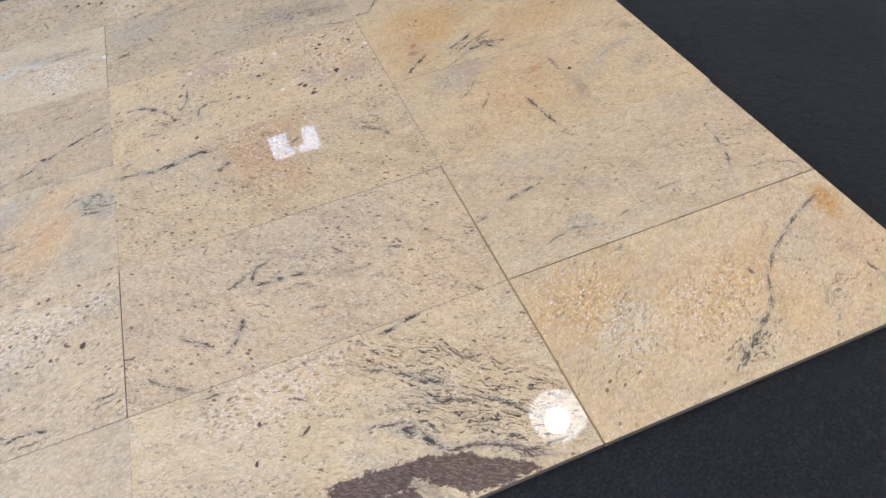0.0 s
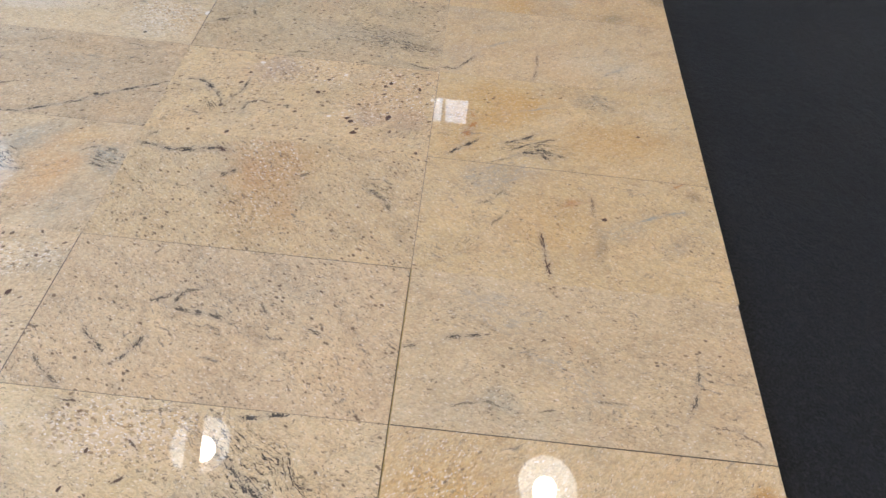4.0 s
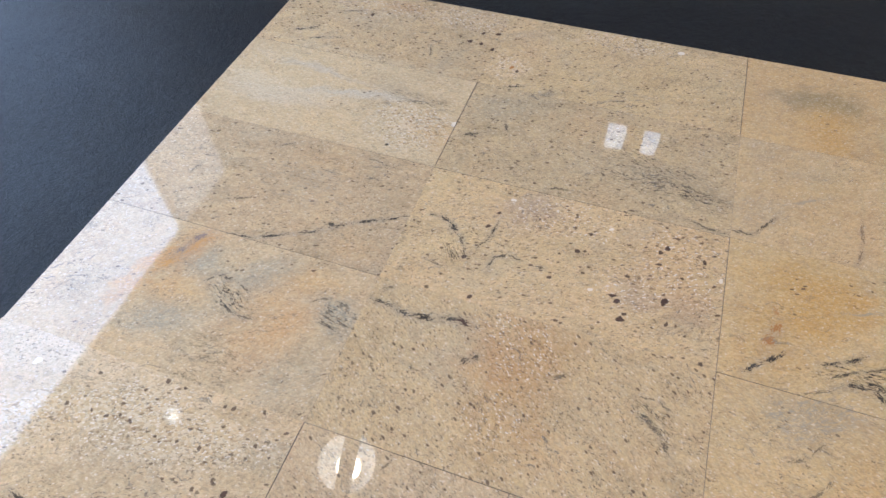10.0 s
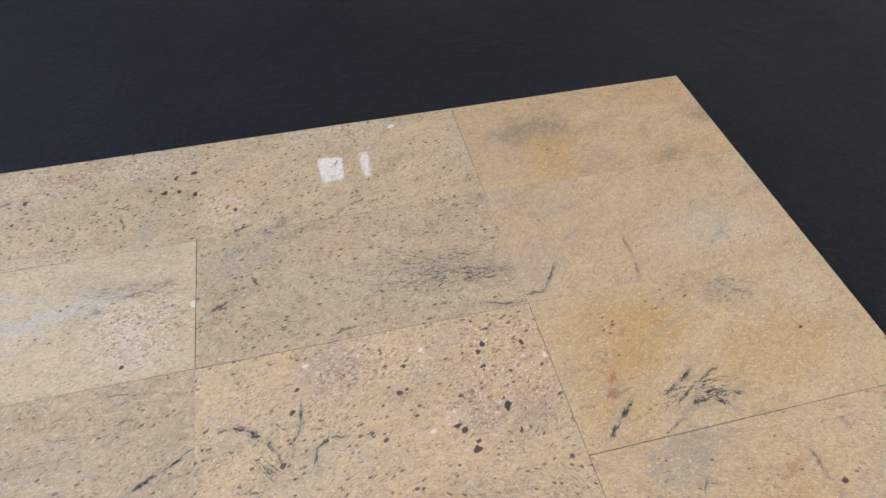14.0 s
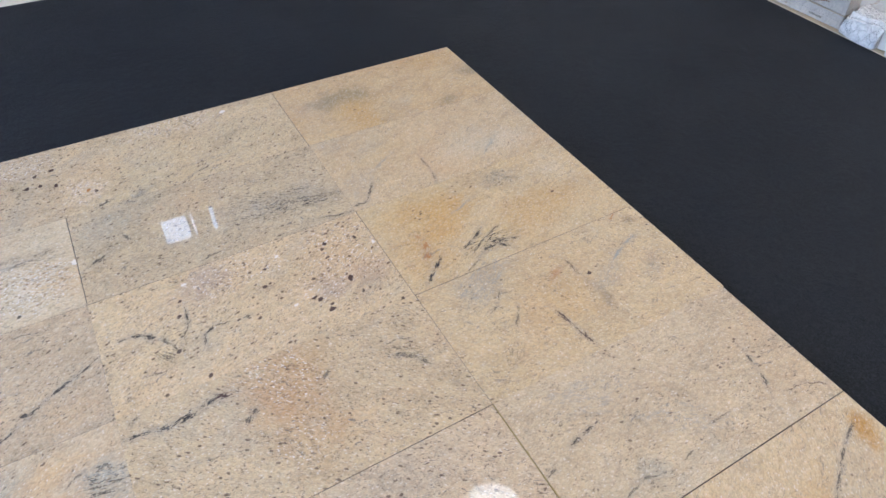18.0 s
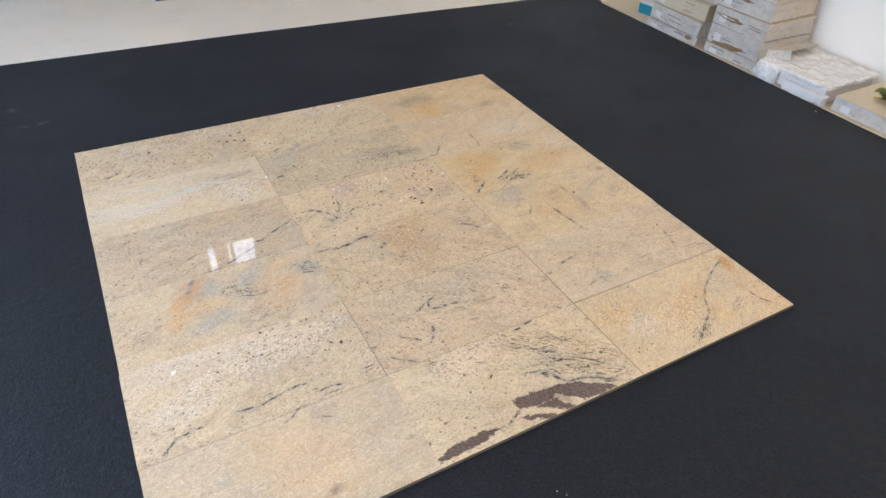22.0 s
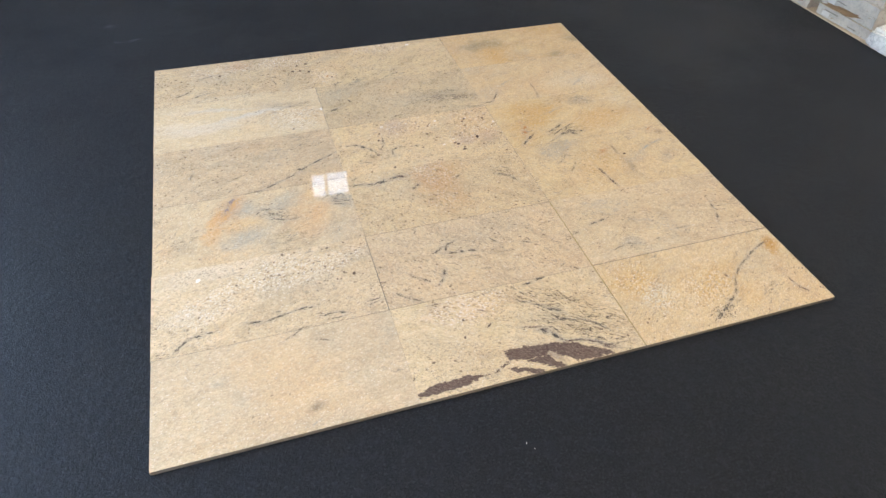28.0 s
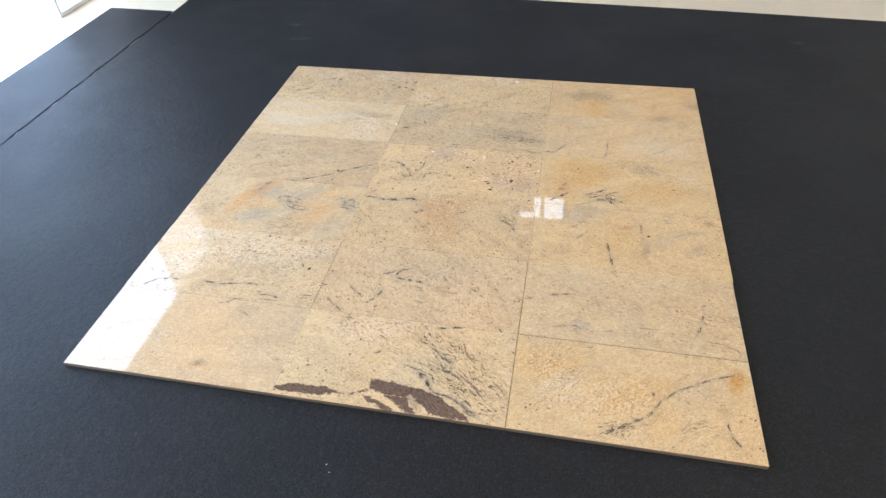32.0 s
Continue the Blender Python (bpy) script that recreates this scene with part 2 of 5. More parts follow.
def glowing_pier():
    """Added glowing panel for the bright white wall between the doorway and the corner, as high as the doorway."""
    ob = thing("window_side", (X0, DOOR_Y1 + 0.02, 0.0), 0, "tall glowing panel standing in for the bright wall beside the doorway", "window", "", "structure")
    wide = PIER - DOOR_Y1 - 0.04
    part("pane", slab((-0.024, 0.0, 0.02), (-0.018, wide, DOOR_TOP - 0.02)), side_glow, ob, "glowing sheet in place of the bright white wall")
    # edge strips added round the glowing panel
    part("window_frame", slab((-0.03, -0.02, -0.004), (0.012, 0.0, DOOR_TOP)), aluminium, ob)
    part("window_frame", slab((-0.03, wide, -0.004), (0.012, wide + 0.02, DOOR_TOP)), aluminium, ob)
    part("window_frame", slab((-0.03, 0.0, DOOR_TOP - 0.02), (0.012, wide, DOOR_TOP)), aluminium, ob)
    part("window_frame", slab((-0.03, 0.0, -0.004), (0.012, wide, 0.02)), aluminium, ob)
    return ob


glowing_pier()
WINDOWS = ((0.77, 1.10), (1.11, 1.43), (1.83, 2.0), (2.5, 2.72))
WIN_Z0, WIN_Z1 = 4.21, 4.64


def north_wall():
    bm = bmesh.new()
    y0, y1 = Y1, Y1 + 0.15
    block(bm, (-4.65, y0, -0.006), (X1 + 0.15, y1, WIN_Z0))
    block(bm, (-4.65, y0, WIN_Z1), (X1 + 0.15, y1, TOP))
    x = -4.65
    for a, b in WINDOWS:
        block(bm, (x, y0, WIN_Z0), (a, y1, WIN_Z1))
        x = b
    block(bm, (x, y0, WIN_Z0), (X1 + 0.15, y1, WIN_Z1))
    return structure("wall_north", bm, ceiling_paint, "dim rear wall with small high windows", "wall")


north_wall()


def window(name, a, b, light):
    ob = thing(name, (a, Y1, WIN_Z0), 0, "small high window bright with daylight", "window", "", "structure")
    w, h = b - a, WIN_Z1 - WIN_Z0
    part("pane", slab((0.015, 0.06, 0.015), (w - 0.015, 0.066, h - 0.015)), light, ob, "bright frosted pane")
    for n, (lo, hi) in enumerate((((0, 0.03, 0), (0.02, 0.09, h)), ((w - 0.02, 0.03, 0), (w, 0.09, h)),
                                  ((0.02, 0.03, 0), (w - 0.02, 0.09, 0.02)), ((0.02, 0.03, h - 0.02), (w - 0.02, 0.09, h)))):
        part("window_frame", slab(lo, hi), aluminium, ob)
    return ob


for n, (a, b) in enumerate(WINDOWS):
    window("window_%d" % (n + 1), a, b, window_glow if n < 2 else shaded_glow)

# ---- mats ----
def mat_sheet(outline, thick):
    bm = bmesh.new()
    low = [bm.verts.new((x, y, -thick)) for x, y in outline]
    face = bm.faces.new(low)
    top = bmesh.ops.extrude_face_region(bm, geom=[face])["geom"]
    bmesh.ops.translate(bm, vec=(0, 0, thick), verts=[v for v in top if isinstance(v, bmesh.types.BMVert)])
    bmesh.ops.recalc_face_normals(bm, faces=bm.faces[:])
    return bm


tagged(part("floor_mat", mat_sheet([(-1.005, -3.3), (3.17, -3.3), (3.17, 2.69), (1.95, 2.775), (0.86, 2.83), (-1.0, 2.88)], 0.006), rubber),
       "large black speckled rubber mat laid over the concrete", "floor mat")
def torn_edge(x, y0, y1, seed):
    """Points along a cut edge that wanders a few millimetres."""
    rnd = random.Random(seed)
    count = 90
    return [(x - rnd.choice((0.0, 0.001, 0.001, 0.002, 0.004, 0.007)), y0 + (y1 - y0) * k / count) for k in range(count + 1)]


tagged(part("floor_mat", mat_sheet([(-1.42, -3.3)] + torn_edge(-1.0065, -3.3, 2.445, 4) + [(-1.415, 2.455)], 0.006), rubber),
       "narrow strip of black rubber mat beside the large mat", "floor mat")

# ---- granite tiles ----
CREAM, TAN, GOLD = (0.64, 0.47, 0.29), (0.55, 0.39, 0.24), (0.62, 0.36, 0.12)
GREY, PEACH, PALE = (0.39, 0.33, 0.255), (0.66, 0.42, 0.21), (0.71, 0.58, 0.40)
BROWN, INK, OCHRE, RUST = (0.085, 0.048, 0.037), (0.052, 0.043, 0.036), (0.54, 0.27, 0.05), (0.45, 0.19, 0.06)
BLUE_GREY, WHITE = (0.325, 0.315, 0.265), (0.82, 0.72, 0.60)
WARM = (1.16, 1.0, 0.755)


def granite(seed, base=TAN, second=CREAM, flow=10.0, flecks=0.5, coarse=0.3, features=()):
    """Polished granite: cloudy ground colour, streaks along the flow, dark flecks and pale crystals, then single
    blotches and veins: (kind, colour, amount, x, y, half length, half width, turn)."""
    g = Graph("granite")
    base, second = ([0.04 + 0.93 * x * w for x, w in zip(tone, WARM)] for tone in (base, second))
    off = (seed * 3.17 % 11, seed * 5.31 % 7, seed * 1.3)
    v = g.vec("ADD", g.coord, off)
    warp = g.vec("SUBTRACT", g.noise(v, 9.0, 3, 0.6, colour=True), (0.5, 0.5, 0.5))
    warp2 = g.vec("SUBTRACT", g.noise(v, 42.0, 3, 0.65, colour=True), (0.5, 0.5, 0.5))
    bent = g.vec("ADD", v, g.vec("SCALE", warp, scale=0.10))
    flowing = g.place(bent, (0, 0, 0), flow, (3.2, 1, 1))
    soft = g.vec("ADD", g.vec("ADD", g.coord, g.vec("SCALE", warp, scale=0.055)), g.vec("SCALE", warp2, scale=0.014))
    crisp = g.vec("ADD", g.vec("ADD", g.coord, g.vec("SCALE", warp, scale=0.022)), g.vec("SCALE", warp2, scale=0.0085))
    ragged = g.noise(g.place(v, (0, 0, 0), flow, (1.8, 1, 1)), 170.0, 4, 0.75)
    rag = g.math("MULTIPLY", g.math("SUBTRACT", ragged, 0.5), 2.6)
    cloud = g.math("MULTIPLY", g.math("SUBTRACT", g.noise(flowing, 15.0, 5, 0.72), 0.5), 2.2)
    strands = {}

    def strand(turn):
        """Fine broken fibres that run at about this angle."""
        key = round(turn / 15) * 15 % 180
        if key not in strands:
            u = g.vec("ADD", g.vec("ADD", v, g.vec("SCALE", warp, scale=0.03)), g.vec("SCALE", warp2, scale=0.016))
            strands[key] = g.noise(g.place(u, (0, 0, 0), key, (5.5, 1, 1)), 400.0, 4, 0.72)
        return strands[key]

    lashes = {}

    def lash(turn):
        """Long thin dark strands, broken here and there, that run at about this angle."""
        key = round(turn / 10) * 10 % 180
        if key not in lashes:
            u = g.vec("ADD", g.vec("ADD", v, g.vec("SCALE", warp, scale=0.05)), g.vec("SCALE", warp2, scale=0.012))
            line = g.noise(g.place(u, (0, 0, 0), key, (13.0, 1, 1)), 120.0, 3, 0.55)
            line = g.math("ABSOLUTE", g.math("SUBTRACT", line, 0.5))
            broken = g.noise(g.place(u, (1.3, 0.2, 0), key, (2.6, 1, 1)), 120.0, 4, 0.7)
            lashes[key] = g.math("MULTIPLY", g.step(line, 0.044, 0.014), g.step(broken, 0.45, 0.53))
        return lashes[key]

    def stroke(scale, turn, stretch, width, shift):
        """Short curled pen strokes."""
        u = g.vec("ADD", g.vec("ADD", bent, g.vec("SCALE", warp2, scale=0.022)), (shift, 0.6 * shift, 0.3))
        line = g.math("ABSOLUTE", g.math("SUBTRACT", g.noise(g.place(u, (0, 0, 0), turn, (stretch, 1, 1)), scale, 2, 0.5), 0.5))
        broken = g.noise(g.place(u, (0.4, 0.9, 0), turn, (1.5, 1, 1)), scale * 1.5, 3, 0.65)
        return g.math("MULTIPLY", g.step(line, width, width * 0.3), g.step(broken, 0.50, 0.58))

    # ground colour and clouds
    c = g.mix(g.step(g.noise(flowing, 5.5, 4, 0.6), 0.36, 0.64), base, second)
    tone = g.noise(g.vec("ADD", v, g.vec("SCALE", warp, scale=0.2)), 8.0, 5, 0.68)
    c = g.mix(g.step(tone, 0.52, 0.72, 0, 0.45), c, [x * y for x, y in zip(base, (0.74, 0.72, 0.68))])
    c = g.mix(g.step(tone, 0.46, 0.28, 0, 0.45), c, [min(0.8, x * y) for x, y in zip(second, (1.14, 1.12, 1.06))])
    band = g.noise(g.place(g.vec("ADD", v, g.vec("SCALE", warp, scale=0.16)), (0.5, 0.2, 0), flow, (4.5, 1, 1)), 26.0, 4, 0.62)
    c = g.mix(g.step(band, 0.53, 0.66, 0, 0.55), c, [x * y for x, y in zip(base, (0.83, 0.82, 0.79))])
    c = g.mix(g.step(band, 0.45, 0.33, 0, 0.5), c, [min(0.8, x * y) for x, y in zip(second, (1.18, 1.17, 1.12))])
    hue = g.noise(g.vec("ADD", bent, (3.1, 1.7, 0.4)), 6.5, 4, 0.65)
    c = g.mix(g.step(hue, 0.52, 0.74, 0, 0.36), c, (0.66, 0.41, 0.20))
    c = g.mix(g.step(hue, 0.45, 0.28, 0, 0.30), c, (0.46, 0.41, 0.31))
    dapple = g.noise(g.place(bent, (0.9, 0.1, 0), flow, (1.7, 1, 1)), 75.0, 5, 0.74)
    c = g.mix(g.step(dapple, 0.50, 0.70, 0, 0.42), c, (0.40, 0.315, 0.215))
    c = g.mix(g.step(dapple, 0.48, 0.30, 0, 0.34), c, [min(0.85, x * 1.22 + 0.02) for x in second])
    for kind, colour, amount, x, y, a, b, turn in features:
        if kind == "blotch":
            d = g.vec("LENGTH", g.place(soft, (x, y, 0), turn, (a * 1.5 + 0.01, b * 1.7, 1)))
            d = g.math("ADD", g.math("ADD", d, cloud), g.math("MULTIPLY", rag, 0.3))
            m = g.step(d, 1.15, 0.0, 0, min(1.0, amount * (1.0 if colour in (GREY, BLUE_GREY) else 1.25)))
            if colour in (GREY, BLUE_GREY):
                m = g.math("MULTIPLY", m, g.step(strand(turn), 0.40, 0.60, 0.12, 1.0))
            c = g.mix(m, c, colour)

    # crystals: each grain a little lighter, darker, greener or pinker; a few white, a few dark
    jitter = g.vec("ADD", g.vec("ADD", v, g.vec("SCALE", warp2, scale=0.007)), g.vec("SCALE", g.noise(v, 330.0, 2, colour=True), scale=0.0016))
    grain = g.cells(g.place(jitter, (0, 0, 0), flow + 12, (1.7, 1, 1)), 520.0, out="Color")
    chunk = g.cells(g.place(jitter, (0.3, 0.7, 0), flow - 8, (1.5, 1, 1)), 270.0, out="Color")
    light, tint = g.split(grain, 0), g.split(grain, 1)
    heavy, tint2 = g.split(chunk, 0), g.split(chunk, 1)
    c = g.mix(g.step(tint, 0.60, 1.0, 0, 0.26), c, (0.62, 0.40, 0.24))
    c = g.mix(g.step(tint, 0.40, 0.0, 0, 0.18), c, (0.45, 0.40, 0.28))
    c = g.mix(g.step(light, 0.55, 1.0, 0, 0.22), c, (0.22, 0.15, 0.095))
    c = g.mix(g.step(light, 0.42, 0.0, 0, 0.22), c, (0.78, 0.64, 0.44))
    c = g.mix(g.step(heavy, 0.62, 1.0, 0, 0.19), c, (0.27, 0.19, 0.12))
    c = g.mix(g.step(heavy, 0.30, 0.0, 0, 0.22), c, (0.76, 0.61, 0.42))
    c = g.mix(g.step(light, 0.030, 0.022, 0, 0.36), c, WHITE)
    for kind, colour, amount, x, y, a, b, turn in features:
        if kind == "speckle":
            # a patch of coarse grain: cream crystals with brown between them
            d = g.vec("LENGTH", g.place(soft, (x, y, 0), turn, (a * 1.25, b * 1.25, 1)))
            m = g.step(g.math("ADD", d, g.math("MULTIPLY", cloud, 0.45)), 1.15, 0.45, 0, amount)
            c = g.mix(g.math("MULTIPLY", m, g.step(tint2, 0.50, 0.32, 0, 0.75)), c, colour)
            c = g.mix(g.math("MULTIPLY", m, g.step(heavy, 0.82, 0.94, 0, 0.50)), c, (0.22, 0.125, 0.07))
            c = g.mix(g.math("MULTIPLY", m, g.step(light, 0.10, 0.05, 0, 0.9)), c, WHITE)

    # thin dark lines along the flow, then short flecks
    patchy = g.noise(flowing, 7.0, 4, 0.6)
    lines = g.math("MAXIMUM", stroke(95.0, flow, 2.2, 0.030, 0.0), g.math("MULTIPLY", stroke(150.0, flow + 14, 2.0, 0.040, 1.7), 0.8))
    dark_band = g.step(band, 0.44, 0.60, 0.25, 1.0)
    m = g.math("MULTIPLY", lines, g.math("MULTIPLY", dark_band, g.step(patchy, 0.56 - 0.26 * flecks, 0.72 - 0.26 * flecks, 0.20, 1.0)))
    c = g.mix(g.math("MULTIPLY", m, 0.25 + 0.30 * flecks), c, (0.17, 0.125, 0.095))
    fine = g.noise(g.place(bent, (0, 0, 0), flow, (5.0, 1, 1)), 250.0, 4, 0.72)
    m = g.math("MULTIPLY", g.step(fine, 0.55, 0.64), dark_band)
    c = g.mix(g.math("MULTIPLY", m, 0.14 + 0.20 * flecks), c, (0.22, 0.175, 0.14))
    long = g.noise(g.place(bent, (0.7, 0.3, 0), flow - 4, (13.0, 1, 1)), 125.0, 5, 0.75)
    m = g.math("MULTIPLY", g.step(long, 0.585, 0.63), g.step(g.noise(flowing, 11.0, 3, 0.6), 0.48, 0.60))
    c = g.mix(g.math("MULTIPLY", m, 0.36 + 0.36 * flecks), c, (0.12, 0.11, 0.105))
    thin = g.place(g.vec("ADD", v, g.vec("SCALE", warp2, scale=0.018)), (0, 0, 0), flow + 10, (2.2, 1, 1))
    spots = g.noise(thin, 300.0, 2, 0.5)
    rare = g.noise(v, 17.0, 3, 0.6)
    m = g.math("MULTIPLY", g.step(spots, 0.61, 0.65), g.step(rare, 0.60 - 0.3 * flecks, 0.76 - 0.3 * flecks))
    c = g.mix(g.math("MULTIPLY", m, 0.62), c, (0.11, 0.078, 0.06))
    cell = g.place(g.vec("ADD", v, g.vec("SCALE", warp2, scale=0.010)), (0.2, 0.5, 0), flow, (1.9, 1, 1))
    m = g.math("MULTIPLY", g.step(g.math("ADD", g.cells(cell, 150.0), g.math("MULTIPLY", rag, 0.12)), 0.40, 0.26),
               g.step(g.split(g.cells(cell, 150.0, out="Color"), 2), 0.975 - 0.05 * flecks, 0.985 - 0.05 * flecks))
    c = g.mix(g.math("MULTIPLY", m, g.step(patchy, 0.62 - 0.3 * flecks, 0.74 - 0.3 * flecks, 0.05, 0.8)), c, (0.12, 0.075, 0.05))
    if coarse:
        big = g.cells(g.place(g.vec("ADD", v, g.vec("SCALE", warp2, scale=0.016)), (0, 0, 0), flow, (1.6, 1, 1)), 52.0)
        m = g.math("MULTIPLY", g.step(big, 0.17, 0.10), g.step(g.noise(v, 8.0, 3), 0.72 - 0.3 * coarse, 0.80 - 0.3 * coarse))
        c = g.mix(g.math("MULTIPLY", m, 0.85), c, (0.10, 0.055, 0.035))

    # single streaks, patches, dots and veins
    for kind, colour, amount, x, y, a, b, turn in features:
        if kind in ("blotch", "speckle"):
            continue
        if kind == "streaky":
            d = g.vec("LENGTH", g.place(soft, (x, y, 0), turn, (a * 1.1, b * 1.15, 1)))
            edge = g.step(g.math("ADD", d, g.math("MULTIPLY", cloud, 0.3)), 1.2, 0.55)
            hair = g.step(g.math("SUBTRACT", strand(turn), g.math("MULTIPLY", d, 0.06)), 0.53, 0.60, 0, 0.5)
            m = g.math("MULTIPLY", edge, g.math("MULTIPLY", g.math("MAXIMUM", lash(turn), hair), min(1.0, amount * 1.1)))
        elif kind == "flake":
            # a straight-edged dark mineral flake: the furthest of its edges gives the distance
            flat = g.vec("MULTIPLY", g.vec("ADD", g.coord, g.vec("SCALE", warp2, scale=0.020)), (1, 1, 0))
            d = None
            for (xa, ya), (xb, yb) in zip(x, x[1:] + x[:1]):
                out = Vector((yb - ya, xa - xb, 0)).normalized()
                far = g.math("SUBTRACT", g.vec("DOT_PRODUCT", flat, out), out.x * xa + out.y * ya)
                d = far if d is None else g.math("MAXIMUM", d, far)
            m = g.step(g.math("ADD", d, g.math("MULTIPLY", rag, 0.0095)), 0.0016, -0.0016, 0, amount)
            colour = g.mix(g.step(strand(-25), 0.46, 0.60), colour, (0.20, 0.135, 0.10))
        elif kind == "dot":
            d = g.vec("LENGTH", g.place(g.vec("ADD", g.coord, g.vec("SCALE", warp2, scale=0.012)), (x, y, 0), turn, (a * 0.95, b * 0.95, 1)))
            m = g.step(g.math("ADD", d, g.math("MULTIPLY", rag, 0.55)), 1.1, 0.8, 0, amount)
        else:
            d = g.vec("LENGTH", g.place(crisp, (x, y, 0), turn, (a * 1.05, b * 1.25, 1)))
            halo = g.step(g.math("ADD", d, g.math("MULTIPLY", rag, 0.7)), 2.0, 0.7, 0, amount * 0.16)
            c = g.mix(halo, c, (0.33, 0.285, 0.235))
            m = g.step(g.math("SUBTRACT", strand(turn), g.math("MULTIPLY", d, 0.25)), 0.350, 0.435, 0, amount)
        c = g.mix(m, c, colour)
    g.bump(g.noise(v, 7.0, 2), 0.0006, 0.12)
    return g.done(c, g.step(ragged, 0.35, 0.7, 0.0, 0.006), IOR=1.56)


def vein(colour, amount, *points, width=0.004):
    """A broken line through points as a run of veins."""
    out = []
    for (xa, ya), (xb, yb) in zip(points, points[1:]):
        out.append(("vein", colour, amount, (xa + xb) / 2, (ya + yb) / 2, math.hypot(xb - xa, yb - ya) * 0.6, width,
                    math.degrees(math.atan2(yb - ya, xb - xa))))
    return out


TILE_L, TILE_W, TILE_T = 0.6112, 0.30475, 0.012


def tile_mesh(length):
    bm = slab((-length / 2, -TILE_W / 2, 0), (length / 2, TILE_W / 2, TILE_T), 0.0004)
    mesh = bpy.data.meshes.new("granite_tile")
    bm.to_mesh(mesh)
    bm.free()
    return mesh


# sawn sides, darkened to take in the shadow line along the tile edge
sawn_shaded_edge = painted("sawn_granite_edge_shaded", (0.20, 0.15, 0.105), 0.75, 300, 0.2, 0.1)
COLUMNS = (0.3055, 0.9170, 1.5290)


def granite_tile(column, row, label, dx=0.0, dy=0.0, turn=0.0, trim=0.0, **stone):
    """One loose tile: column from the doorway side, row from the front. Features are given in tile coordinates."""
    mesh = tile_mesh(TILE_L - trim)
    mesh.materials.append(granite(1 + row * 3 + column, **stone))
    mesh.materials.append(sawn_shaded_edge)
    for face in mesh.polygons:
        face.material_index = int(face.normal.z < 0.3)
    ob = new("granite_tile", mesh)
    ob.matrix_basis = pose(COLUMNS[column] + dx, 0.1525 + row * 0.305 + dy, 0, 0, 0, turn)
    return tagged(ob, label, "stone tile", "display tiles on the mat")


granite_tile(0, 0, "warm pale beige granite tile with faint peach clouds", -0.0003, -0.0005, -0.01, base=(0.485,0.40,0.305), second=(0.515,0.425,0.325), flow=12, flecks=0.2, coarse=0.0, features=(
    ("blotch", PEACH, 0.45, 0.029, 0.032, 0.119, 0.07, -34),
    ("blotch", PEACH, 0.3, 0.046, -0.078, 0.113, 0.05, -168),
    ("blotch", BLUE_GREY, 0.45, -0.154, 0.031, 0.020, 0.014, 34),
    ("blotch", BLUE_GREY, 0.35, 0.279, 0.064, 0.054, 0.02, 63),
    ("blotch", INK, 0.4, 0.067, -0.096, 0.009, 0.008, 18),
    *vein(INK, 0.7, (0.101, 0.11), (0.145, 0.088), width=0.003),
    *vein(INK, 0.7, (0.022, 0.127), (0.084, 0.157), width=0.003),
    *vein(BLUE_GREY, 0.6, (0.051, -0.147), (0.074, -0.123), width=0.003),
    ("blotch", BLUE_GREY, 0.25, -0.178, -0.071, 0.051, 0.012, 23),
))
